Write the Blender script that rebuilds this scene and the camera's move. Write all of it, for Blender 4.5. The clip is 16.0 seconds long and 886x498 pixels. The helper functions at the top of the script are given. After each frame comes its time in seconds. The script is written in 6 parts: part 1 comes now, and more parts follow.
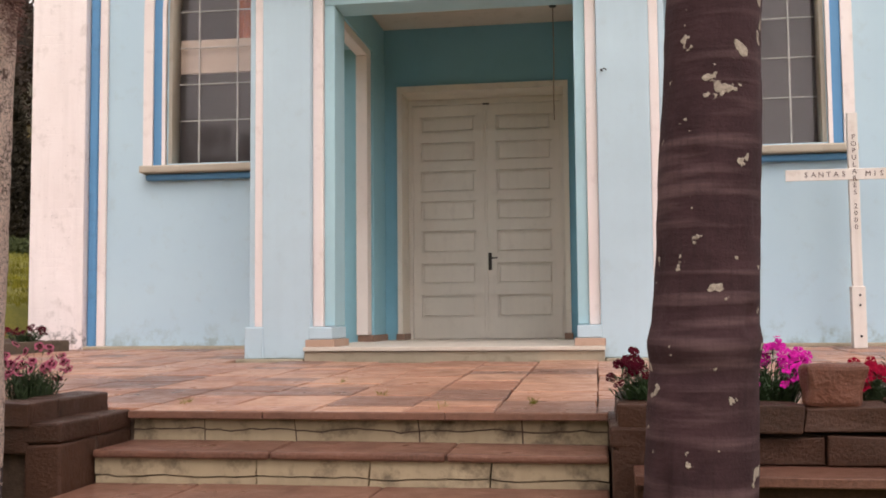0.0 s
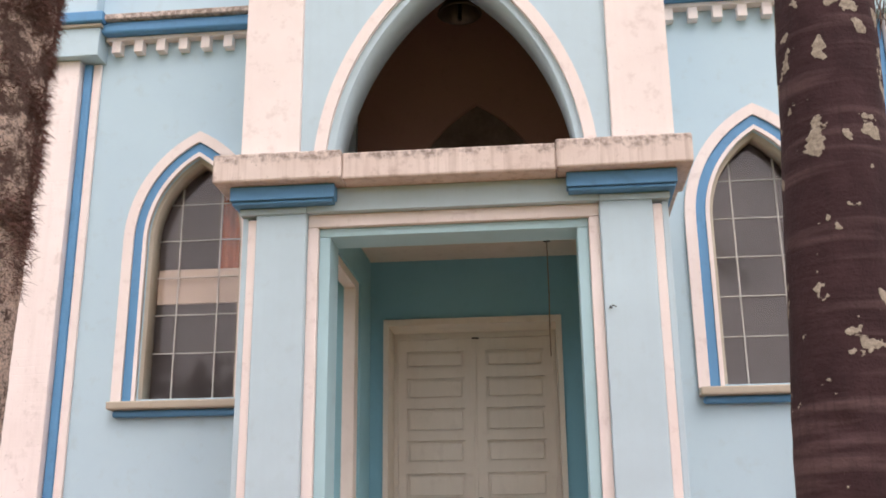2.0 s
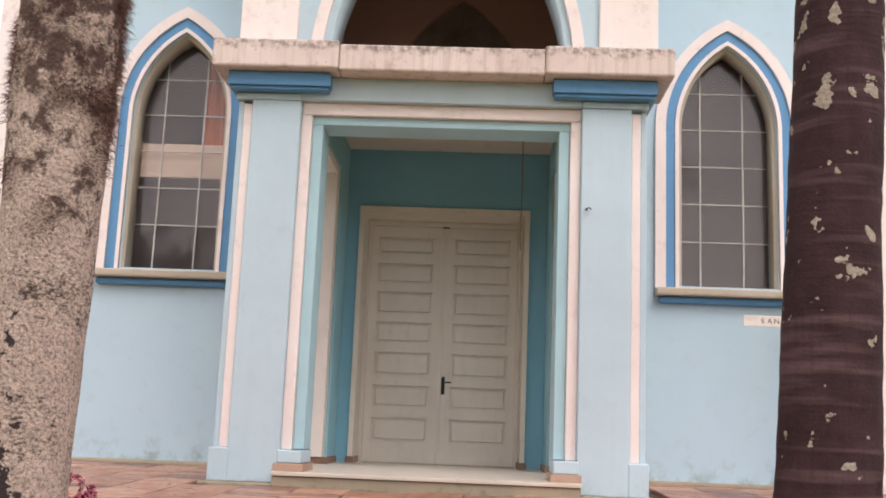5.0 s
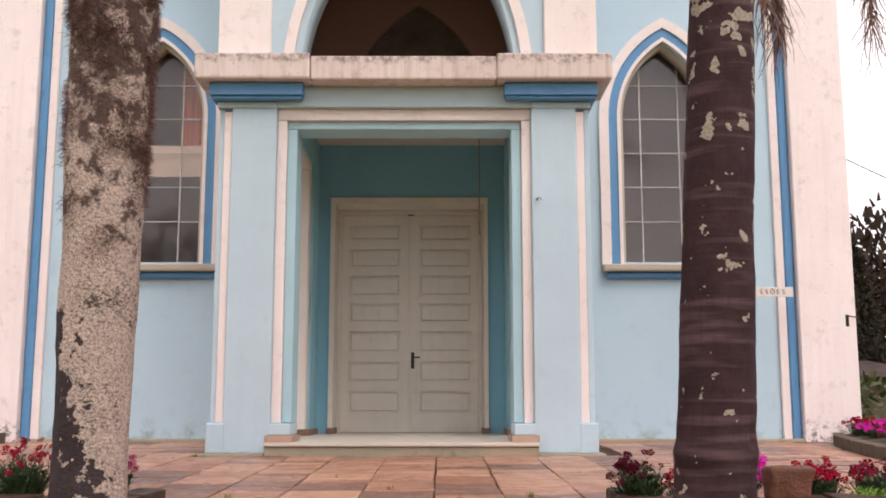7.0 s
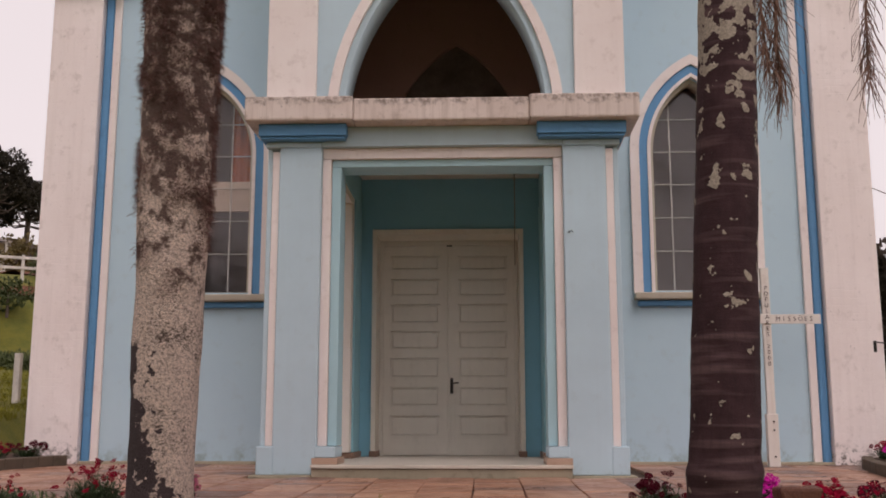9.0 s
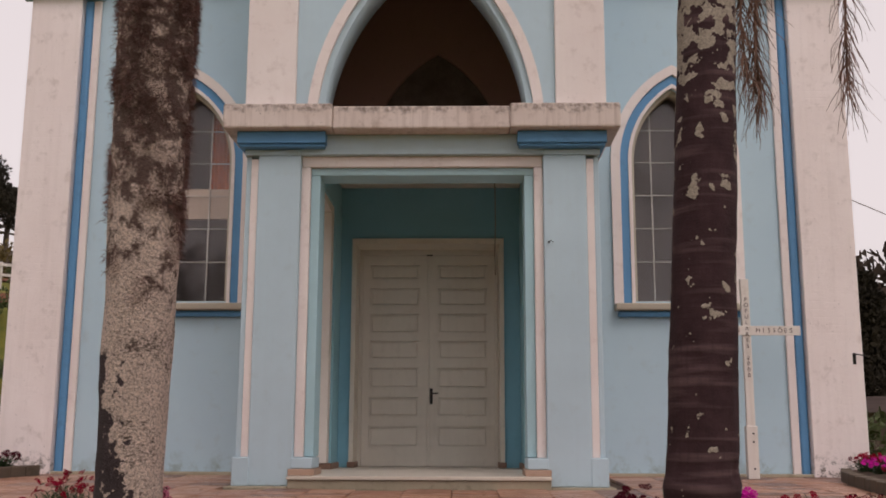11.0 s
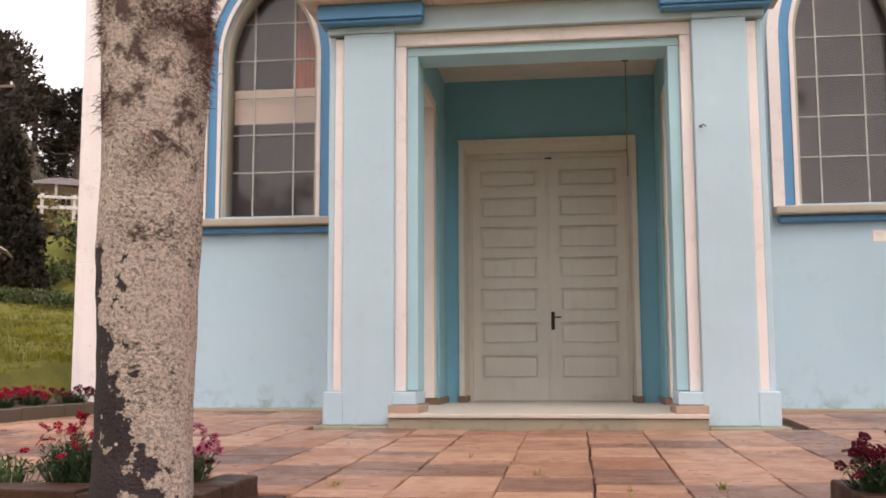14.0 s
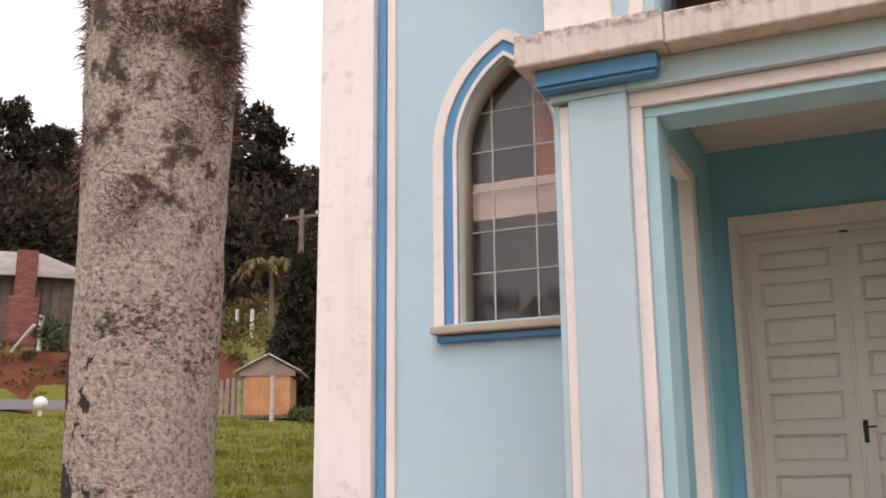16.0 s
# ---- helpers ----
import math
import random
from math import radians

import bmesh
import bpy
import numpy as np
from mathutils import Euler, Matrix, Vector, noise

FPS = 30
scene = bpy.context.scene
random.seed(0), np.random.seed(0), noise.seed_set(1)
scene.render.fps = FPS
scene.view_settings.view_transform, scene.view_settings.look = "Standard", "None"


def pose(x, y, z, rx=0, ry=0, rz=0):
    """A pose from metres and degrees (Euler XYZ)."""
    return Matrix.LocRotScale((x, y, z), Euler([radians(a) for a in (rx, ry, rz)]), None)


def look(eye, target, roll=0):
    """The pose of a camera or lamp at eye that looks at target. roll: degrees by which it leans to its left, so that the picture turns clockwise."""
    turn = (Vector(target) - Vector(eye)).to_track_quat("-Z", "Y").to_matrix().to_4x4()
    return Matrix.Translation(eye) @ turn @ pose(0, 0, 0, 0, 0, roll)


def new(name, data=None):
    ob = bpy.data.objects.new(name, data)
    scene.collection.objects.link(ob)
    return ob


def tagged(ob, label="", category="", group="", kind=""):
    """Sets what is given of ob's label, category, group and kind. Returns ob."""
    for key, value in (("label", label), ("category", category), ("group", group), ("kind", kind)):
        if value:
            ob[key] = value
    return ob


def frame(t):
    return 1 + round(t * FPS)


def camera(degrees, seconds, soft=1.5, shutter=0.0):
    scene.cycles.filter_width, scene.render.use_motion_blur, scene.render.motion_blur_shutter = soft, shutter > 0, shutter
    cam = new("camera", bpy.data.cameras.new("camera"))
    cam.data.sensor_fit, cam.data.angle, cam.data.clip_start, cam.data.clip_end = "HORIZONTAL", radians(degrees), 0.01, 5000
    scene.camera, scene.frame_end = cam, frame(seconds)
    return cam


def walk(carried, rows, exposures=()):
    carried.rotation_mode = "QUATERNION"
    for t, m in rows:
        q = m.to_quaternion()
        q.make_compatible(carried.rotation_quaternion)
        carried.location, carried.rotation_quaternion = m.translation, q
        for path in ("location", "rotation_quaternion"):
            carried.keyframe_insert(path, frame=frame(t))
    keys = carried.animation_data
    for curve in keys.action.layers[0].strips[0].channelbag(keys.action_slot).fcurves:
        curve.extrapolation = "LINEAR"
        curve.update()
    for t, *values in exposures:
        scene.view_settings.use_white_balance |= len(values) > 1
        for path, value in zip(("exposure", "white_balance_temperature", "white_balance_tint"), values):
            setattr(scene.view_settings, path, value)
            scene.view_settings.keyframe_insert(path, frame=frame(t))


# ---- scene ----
cam = camera(47.0, 16.0, 1.8)
PATH = [
    (0, (1.298, -9.028, 0.455), (0.997, -7.056, 0.591), -0.5),
    (0.5, (1.149, -8.954, 0.508), (0.856, -6.988, 0.724), -0.7),
    (1, (1.004, -8.83, 0.56), (0.759, -6.9, 1.023), 0.1),
    (1.5, (0.916, -8.709, 0.614), (0.671, -6.781, 1.089), 0.1),
    (2, (0.785, -8.559, 0.653), (0.594, -6.652, 1.224), -0.6),
    (2.5, (0.731, -8.42, 0.672), (0.505, -6.512, 1.228), -0.9),
    (3, (0.693, -8.374, 0.641), (0.461, -6.418, 0.987), 2.2),
    (3.5, (0.595, -8.408, 0.617), (0.456, -6.45, 1.001), 1.4),
    (4, (0.48, -8.613, 0.63), (0.401, -6.655, 1.033), 2.7),
    (4.2, (0.448, -8.697, 0.628), (0.363, -6.738, 1.021), 2.4),
    (6.3, (0.415, -9.831, 0.608), (0.382, -7.858, 0.934), 1.3),
    (6.5, (0.418, -9.927, 0.606), (0.414, -7.958, 0.957), 0.1),
    (7, (0.392, -10.184, 0.593), (0.394, -8.206, 0.891), 0.0),
    (7.5, (0.485, -10.338, 0.6), (0.429, -8.365, 0.922), 1.7),
    (8, (0.526, -10.549, 0.598), (0.39, -8.578, 0.908), 1.2),
    (8.5, (0.451, -10.697, 0.595), (0.365, -8.728, 0.934), -0.6),
    (8.7, (0.435, -10.729, 0.596), (0.357, -8.76, 0.939), -0.2),
    (10.8, (0.469, -10.69, 0.61), (0.394, -8.72, 0.948), 0.4),
    (11, (0.472, -10.654, 0.61), (0.428, -8.688, 0.971), 0.2),
    (11.5, (0.546, -10.366, 0.581), (0.396, -8.388, 0.835), 2.1),
    (12, (0.441, -10.199, 0.553), (0.348, -8.209, 0.736), 2.2),
    (12.5, (0.371, -9.915, 0.538), (0.329, -7.922, 0.693), -0.6),
    (13, (0.432, -9.527, 0.554), (0.261, -7.541, 0.707), 1.9),
    (13.5, (0.324, -9.194, 0.556), (0.213, -7.219, 0.847), 0.6),
    (14, (0.26, -8.77, 0.587), (0.006, -6.8, 0.82), -0.2),
    (14.3, (0.243, -8.513, 0.596), (-0.172, -6.579, 0.894), -0.7),
    (14.5, (0.241, -8.35, 0.601), (-0.19, -6.412, 0.842), -1.1),
    (15, (0.282, -7.966, 0.578), (-0.135, -6.043, 0.934), -1.0),
    (15.5, (0.329, -7.567, 0.634), (-0.248, -5.687, 0.999), -1.7),
    (16, (0.484, -7.23, 0.686), (-0.333, -5.461, 1.136), -0.5),
]
EXPOSURES = [(0, 0.19, 6800, 19), (1, 0.36, 6700, 21), (2.5, 0.26, 6700, 20), (3, 0.34, 6700, 20), (4, 0.26, 6700, 20), (6.5, 0.28, 6750, 19), (7, 0.16, 6750, 21), (7.5, -0.09, 6800, 22), (8, -0.29, 6800, 22), (8.5, -0.54, 6850, 24), (11, -0.69, 6850, 22), (12.5, -0.54, 6850, 21), (13, -0.11, 6800, 21), (13.5, 0.06, 6800, 19), (14, 0.18, 6800, 18), (14.5, 0.11, 6750, 19), (15, 0.16, 6650, 18), (15.5, 0.22, 6650, 18), (16, 0.14, 6600, 18)]
walk(cam, [(t, look(e, g, r)) for t, e, g, r in PATH], EXPOSURES)

# ---- light ----
world = bpy.data.worlds.new("overcast_sky")
scene.world = world
world.use_nodes = True
wn, wl = world.node_tree.nodes, world.node_tree.links
sky = wn.new("ShaderNodeTexSky")
sky.sky_type, sky.sun_disc = "NISHITA", False
SUN_EL, SUN_AZ = 52.0, 160.0  # azimuth clockwise from +y
sky.sun_elevation, sky.sun_rotation = radians(SUN_EL), radians(SUN_AZ)
sky.air_density, sky.dust_density, sky.ozone_density = 1.0, 6.0, 1.0
grey = wn.new("ShaderNodeHueSaturation")
grey.inputs["Saturation"].default_value = 0.12
flat = wn.new("ShaderNodeMixRGB")
flat.inputs["Fac"].default_value = 0.55
flat.inputs["Color2"].default_value = (12.2, 12.0, 12.0, 1)
wl.new(sky.outputs["Color"], grey.inputs["Color"])
wl.new(grey.outputs["Color"], flat.inputs["Color1"])
wl.new(flat.outputs["Color"], wn["Background"].inputs["Color"])
wn["Background"].inputs["Strength"].default_value = 0.15

sun_data = bpy.data.lights.new("sun", "SUN")
sun_data.energy, sun_data.angle, sun_data.color = 0.6, radians(25), (1.0, 0.95, 0.9)
sun_dir = Vector((math.sin(radians(SUN_AZ)) * math.cos(radians(SUN_EL)), math.cos(radians(SUN_AZ)) * math.cos(radians(SUN_EL)), math.sin(radians(SUN_EL))))
sun = new("sun", sun_data)
sun.matrix_world = look(sun_dir * 60, (0, 0, 0))


# ---- materials ----
def nodes_of(name):
    m = bpy.data.materials.new(name)
    m.use_nodes = True
    nt = m.node_tree
    return m, nt.nodes, nt.links, nt.nodes["Principled BSDF"]


def noise_tex(n, l, coord, scale, detail=4.0, rough=0.6, stretch=None):
    t = n.new("ShaderNodeTexNoise")
    t.inputs["Scale"].default_value, t.inputs["Detail"].default_value, t.inputs["Roughness"].default_value = scale, detail, rough
    if stretch:
        mp = n.new("ShaderNodeMapping")
        mp.inputs["Scale"].default_value = stretch
        l.new(coord, mp.inputs["Vector"])
        coord = mp.outputs["Vector"]
    l.new(coord, t.inputs["Vector"])
    return t.outputs["Fac"]


def ramp(n, l, fac, lo, hi):
    r = n.new("ShaderNodeMapRange")
    r.inputs["From Min"].default_value, r.inputs["From Max"].default_value = lo, hi
    l.new(fac, r.inputs["Value"])
    return r.outputs["Result"]


def mix(n, l, fac, a, b, mode="MIX"):
    m = n.new("ShaderNodeMixRGB")
    m.blend_type = mode
    for key, v in (("Fac", fac), ("Color1", a), ("Color2", b)):
        if isinstance(v, (int, float)):
            m.inputs[key].default_value = v
        elif isinstance(v, tuple):
            m.inputs[key].default_value = (*v[:3], 1)
        else:
            l.new(v, m.inputs[key])
    return m.outputs["Color"]


def calc(n, l, op, a, b=0.0):
    m = n.new("ShaderNodeMath")
    m.operation = op
    for i, v in enumerate((a, b)):
        if isinstance(v, (int, float)):
            m.inputs[i].default_value = v
        else:
            l.new(v, m.inputs[i])
    return m.outputs[0]


def bump(n, l, bsdf, height, strength=0.3, dist=0.01):
    b = n.new("ShaderNodeBump")
    b.inputs["Strength"].default_value, b.inputs["Distance"].default_value = strength, dist
    l.new(height, b.inputs["Height"])
    l.new(b.outputs["Normal"], bsdf.inputs["Normal"])


def world_pos(n):
    return n.new("ShaderNodeNewGeometry").outputs["Position"]


def paint(name, color, rough=0.75, stain=(0.3, 0.26, 0.2), amount=0.25, streak=0.0, relief=0.25, foot=None, tint=None, specks=0.0, bricks=0.0, crown=None, cover=0.56):
    """Old paint on plaster: soft clouding, fine grain, stains, rain streaks, and a mouldy, flaking foot."""
    m, n, l, b = nodes_of(name)
    p = world_pos(n)
    big = noise_tex(n, l, p, 0.9, 5, 0.6)
    mid = noise_tex(n, l, p, 6, 6, 0.65)
    fine = noise_tex(n, l, p, 90, 3, 0.6)
    dark = tuple(c * 0.88 for c in color)
    col = mix(n, l, ramp(n, l, big, 0.3, 0.7), dark if tint is None else tint, color)
    st = ramp(n, l, mid, cover, cover + 0.18)
    col = mix(n, l, calc(n, l, "MULTIPLY", st, amount), col, stain)
    if streak:
        s = noise_tex(n, l, p, 1.0, 6, 0.65, (14, 14, 0.7))
        col = mix(n, l, calc(n, l, "MULTIPLY", ramp(n, l, s, 0.48, 0.72), streak), col, stain)
    if specks:
        spots = noise_tex(n, l, p, 26, 5, 0.7)
        col = mix(n, l, calc(n, l, "MULTIPLY", ramp(n, l, spots, 0.66, 0.72), specks), col, (0.14, 0.11, 0.09))
    if foot:
        sep = n.new("ShaderNodeSeparateXYZ")
        l.new(p, sep.inputs[0])
        wob = noise_tex(n, l, p, 4.5, 6, 0.7)
        lev = calc(n, l, "SUBTRACT", calc(n, l, "ADD", foot[0], calc(n, l, "MULTIPLY", wob, foot[1])), sep.outputs["Z"])
        blot = noise_tex(n, l, p, foot[5], 6, 0.7)
        f = calc(n, l, "MULTIPLY", ramp(n, l, lev, 0.0, foot[1] * 0.35), ramp(n, l, blot, foot[4], foot[4] + 0.12))
        col = mix(n, l, calc(n, l, "MULTIPLY", f, foot[3]), col, foot[2])
    if crown:
        sep2 = n.new("ShaderNodeSeparateXYZ")
        l.new(p, sep2.inputs[0])
        reach = calc(n, l, "SUBTRACT", crown[0], calc(n, l, "MULTIPLY", noise_tex(n, l, p, 7, 6, 0.75), crown[1]))
        f = calc(n, l, "MULTIPLY", ramp(n, l, calc(n, l, "SUBTRACT", sep2.outputs["Z"], reach), 0.0, crown[1] * 0.2), ramp(n, l, noise_tex(n, l, p, 16, 6, 0.7), 0.4, 0.6))
        col = mix(n, l, calc(n, l, "MULTIPLY", f, 0.75), col, (0.15, 0.11, 0.09))
    l.new(col, b.inputs["Base Color"])
    b.inputs["Roughness"].default_value = rough
    h = calc(n, l, "ADD", calc(n, l, "MULTIPLY", fine, 0.35), mid)
    if bricks:
        mp = n.new("ShaderNodeMapping")
        mp.inputs["Rotation"].default_value = (radians(90), 0, 0)
        l.new(p, mp.inputs["Vector"])
        wob2 = n.new("ShaderNodeTexNoise")
        wob2.inputs["Scale"].default_value = 5.0
        l.new(p, wob2.inputs["Vector"])
        bt = n.new("ShaderNodeTexBrick")
        for key, v in (("Scale", 1.0), ("Brick Width", 0.29), ("Row Height", 0.095), ("Mortar Size", 0.008), ("Mortar Smooth", 0.8)):
            bt.inputs[key].default_value = v
        l.new(mix(n, l, 0.035, mp.outputs["Vector"], wob2.outputs["Color"]), bt.inputs["Vector"])
        worn = ramp(n, l, noise_tex(n, l, p, 2.2, 5, 0.65), 0.45, 0.7)
        h = calc(n, l, "SUBTRACT", h, calc(n, l, "MULTIPLY", calc(n, l, "MULTIPLY", bt.outputs["Fac"], worn), bricks))
    bump(n, l, b, h, relief, 0.006)
    return m


LIGHT_BLUE = (0.465, 0.625, 0.70)
M_BLUE = paint("pale_blue_wall_paint", LIGHT_BLUE, 0.8, (0.36, 0.42, 0.42), 0.25, 0.0, 0.2, (0.02, 0.75, (0.22, 0.25, 0.23), 0.6, 0.47, 5.0), (0.43, 0.585, 0.675))
M_PIER = paint("pale_blue_pier_paint", (0.495, 0.645, 0.715), 0.75, (0.34, 0.40, 0.40), 0.2, 0.06, 0.15, (0.0, 0.4, (0.25, 0.27, 0.25), 0.45, 0.5, 6.0))
# one teal porch paint; the door wall's darker tone holds its shade
M_TEAL_SHADED = paint("teal_porch_paint_shaded", (0.19, 0.43, 0.54), 0.7, (0.1, 0.25, 0.3), 0.2, 0.0, 0.15)
M_MIDTEAL = paint("mid_teal_porch_paint", (0.27, 0.54, 0.63), 0.7, (0.16, 0.34, 0.4), 0.2, 0.0, 0.15)
M_BAND = paint("pale_turquoise_band_paint", (0.40, 0.62, 0.68), 0.7, (0.3, 0.4, 0.42), 0.2, 0.05, 0.15)
M_WHITE = paint("old_white_paint", (0.86, 0.785, 0.75), 0.8, (0.42, 0.31, 0.27), 0.35, 0.05, 0.5, None, (0.78, 0.68, 0.645), 0.35)
M_BUTT = paint("flaking_white_buttress_paint", (0.90, 0.81, 0.785), 0.85, (0.5, 0.42, 0.38), 0.5, 0.15, 1.0, (0.16, 0.5, (0.11, 0.085, 0.065), 0.9, 0.5, 16.0), (0.82, 0.72, 0.69), 0.7, 0.25)
M_TRIM = paint("strong_blue_trim_paint", (0.10, 0.29, 0.52), 0.6, (0.05, 0.12, 0.2), 0.35, 0.1, 0.2, (0.05, 0.35, (0.1, 0.11, 0.11), 0.6, 0.45, 15.0))
M_SLAB = paint("rain_stained_white_concrete", (0.74, 0.645, 0.59), 0.9, (0.33, 0.235, 0.185), 0.6, 0.5, 0.7, None, (0.60, 0.495, 0.44), 0.9, 0.0, (4.15, 0.31))
M_TRIMCREAM = paint("pale_trim_paint", (0.80, 0.74, 0.68), 0.75, (0.45, 0.36, 0.28), 0.2, 0.0, 0.15)
M_CREAM = paint("cream_paint", (0.66, 0.585, 0.50), 0.8, (0.36, 0.29, 0.22), 0.35, 0.0, 0.2)
M_SILL = paint("cream_sill_paint", (0.48, 0.42, 0.335), 0.75, (0.3, 0.24, 0.16), 0.4, 0.1, 0.3)
M_DOOR = paint("greyish_white_door_paint", (0.70, 0.655, 0.58), 0.5, (0.42, 0.38, 0.33), 0.3, 0.12, 0.12)
M_FRAME = paint("door_frame_paint", (0.73, 0.665, 0.565), 0.6, (0.4, 0.34, 0.26), 0.3, 0.06, 0.12)
M_BROWNWALL = paint("brown_loft_paint", (0.36, 0.21, 0.165), 0.85, (0.15, 0.1, 0.07), 0.3)
M_INNER = paint("nave_plaster", (0.42, 0.38, 0.36), 0.9)
M_PINKTILE = paint("brown_skirting_tile", (0.30, 0.18, 0.125), 0.5, (0.10, 0.06, 0.045), 0.7, 0.0, 0.2, None, (0.20, 0.115, 0.08), 0.5)
M_BASETILE = paint("mottled_pink_base_tile", (0.47, 0.32, 0.24), 0.5, (0.26, 0.15, 0.10), 0.65, 0.0, 0.2, None, (0.38, 0.24, 0.17), 0.6)
M_CONC = paint("mossy_grey_concrete", (0.40, 0.345, 0.255), 0.9, (0.14, 0.115, 0.075), 0.75, 0.12, 0.7, (0.02, 0.12, (0.10, 0.08, 0.055), 0.8, 0.42, 9.0), (0.33, 0.275, 0.195), 0.5)
M_RISER = paint("stained_concrete_riser", (0.42, 0.335, 0.215), 0.9, (0.06, 0.042, 0.026), 0.85, 0.15, 0.9, None, (0.27, 0.205, 0.125), 0.7, 0.0, None, 0.50)
M_KERB = paint("dark_mossy_kerb", (0.13, 0.095, 0.068), 0.9, (0.05, 0.045, 0.03), 0.8, 0.3, 0.7, None, None, 0.5)
M_PLATFORM = paint("worn_marble_step", (0.66, 0.59, 0.50), 0.45, (0.3, 0.24, 0.18), 0.4, 0.1, 0.1)


def stone(name, a, b_, rough=0.8, speck=(0.1, 0.08, 0.07), relief=0.5, dirt=0.35):
    """Cut sandstone: each piece has its own tone, with clouds and grit."""
    m, n, l, b = nodes_of(name)
    p = world_pos(n)
    rnd = n.new("ShaderNodeObjectInfo").outputs["Random"]
    col = mix(n, l, rnd, a, b_)
    big = noise_tex(n, l, p, 1.3, 5, 0.65)
    mid = noise_tex(n, l, p, 5, 6, 0.65)
    col = mix(n, l, calc(n, l, "MULTIPLY", ramp(n, l, big, 0.5, 0.68), dirt), col, speck)
    fine = noise_tex(n, l, p, 60, 4, 0.7)
    col = mix(n, l, calc(n, l, "MULTIPLY", ramp(n, l, mid, 0.45, 0.75), 0.55), col, speck)
    col = mix(n, l, calc(n, l, "MULTIPLY", ramp(n, l, fine, 0.35, 0.65), 0.3), col, tuple(min(1, c * 1.5) for c in b_))
    l.new(col, b.inputs["Base Color"])
    l.new(ramp(n, l, mid, 0.0, 1.0 / rough), b.inputs["Roughness"])
    b.inputs["Specular IOR Level"].default_value = 0.18
    bump(n, l, b, calc(n, l, "ADD", fine, calc(n, l, "MULTIPLY", mid, 2.0)), relief, 0.008)
    return m


M_FLAG = stone("terracotta_sandstone_flag", (0.27, 0.115, 0.072), (0.47, 0.265, 0.175), 0.75, (0.13, 0.07, 0.045), 0.45, 0.5)
M_FLAGDARK = stone("dark_sandstone_flag", (0.15, 0.075, 0.055), (0.26, 0.14, 0.10), 0.7, (0.07, 0.042, 0.033), 0.45, 0.4)
M_TREAD = stone("sandstone_tread", (0.125, 0.055, 0.037), (0.20, 0.10, 0.068), 0.75, (0.045, 0.027, 0.02), 0.7)
M_BLOCK = stone("brown_sandstone_block", (0.034, 0.016, 0.010), (0.075, 0.035, 0.022), 0.9, (0.017, 0.013, 0.009), 0.9)
M_BRICK = stone("chimney_brick", (0.15, 0.052, 0.04), (0.27, 0.105, 0.078), 0.9, (0.08, 0.04, 0.03), 0.4)
M_ROCK = stone("rough_rock", (0.13, 0.05, 0.031), (0.17, 0.07, 0.045), 0.9, (0.05, 0.033, 0.025), 1.0)


def plain(name, color, rough=0.6, metal=0.0, var=0.25, scale=8.0, relief=0.2, spec=0.35):
    m, n, l, b = nodes_of(name)
    p = world_pos(n)
    t = noise_tex(n, l, p, scale, 5, 0.6)
    f = noise_tex(n, l, p, scale * 9, 3, 0.6)
    col = mix(n, l, ramp(n, l, t, 0.3, 0.7), tuple(c * (1 - var) for c in color), tuple(min(1, c * (1 + var)) for c in color))
    col = mix(n, l, calc(n, l, "MULTIPLY", ramp(n, l, f, 0.4, 0.7), 0.25), col, tuple(c * 0.55 for c in color))
    l.new(col, b.inputs["Base Color"])
    b.inputs["Roughness"].default_value, b.inputs["Metallic"].default_value = rough, metal
    b.inputs["Specular IOR Level"].default_value = spec
    bump(n, l, b, f, relief, 0.005)
    return m


M_SOIL = plain("dark_soil", (0.085, 0.055, 0.038), 0.95, 0, 0.4, 12, 0.8)
M_BLACKMETAL = plain("dark_iron", (0.03, 0.028, 0.025), 0.4, 0.7)
M_BAR = plain("pale_metal_glazing_bar", (0.55, 0.52, 0.48), 0.5, 0.0)
M_INK = plain("dark_brown_lettering", (0.09, 0.05, 0.045), 0.6)
M_CROSS = paint("white_painted_wood", (0.76, 0.70, 0.64), 0.65, (0.35, 0.25, 0.18), 0.3, 0.2, 0.2)
M_ROPE = plain("old_rope", (0.22, 0.17, 0.12), 0.9)
M_BRONZE = plain("dull_bronze", (0.10, 0.08, 0.06), 0.45, 0.8)
M_PLANK = plain("orange_wood_plank", (0.42, 0.22, 0.09), 0.7, 0, 0.3, 6)
M_WOOD = plain("weathered_dark_boards", (0.13, 0.095, 0.075), 0.85, 0, 0.4, 3)
M_ORANGEWOOD = plain("fresh_orange_boards", (0.48, 0.24, 0.11), 0.75, 0, 0.3, 2.5)
M_TINROOF = plain("pale_tin_roof", (0.55, 0.49, 0.46), 0.6, 0.1, 0.25, 1.5)
M_GABLE = plain("pinkish_gable_boards", (0.52, 0.40, 0.35), 0.8, 0, 0.2, 3)
M_DARKROOF = plain("dark_roof", (0.12, 0.085, 0.075), 0.8, 0, 0.3, 2)
M_HOUSEWALL = plain("cream_house_wall", (0.62, 0.50, 0.36), 0.8, 0, 0.15, 1)
M_HOUSERED = plain("red_brick_base", (0.19, 0.07, 0.052), 0.85, 0, 0.3, 3)
M_POST = plain("whitewashed_post", (0.62, 0.57, 0.52), 0.8, 0, 0.2, 4)
M_GREYPICKET = plain("grey_weathered_pickets", (0.27, 0.235, 0.21), 0.85, 0, 0.3, 4)
M_POLE = plain("grey_timber_pole", (0.16, 0.12, 0.10), 0.9, 0, 0.3, 3)
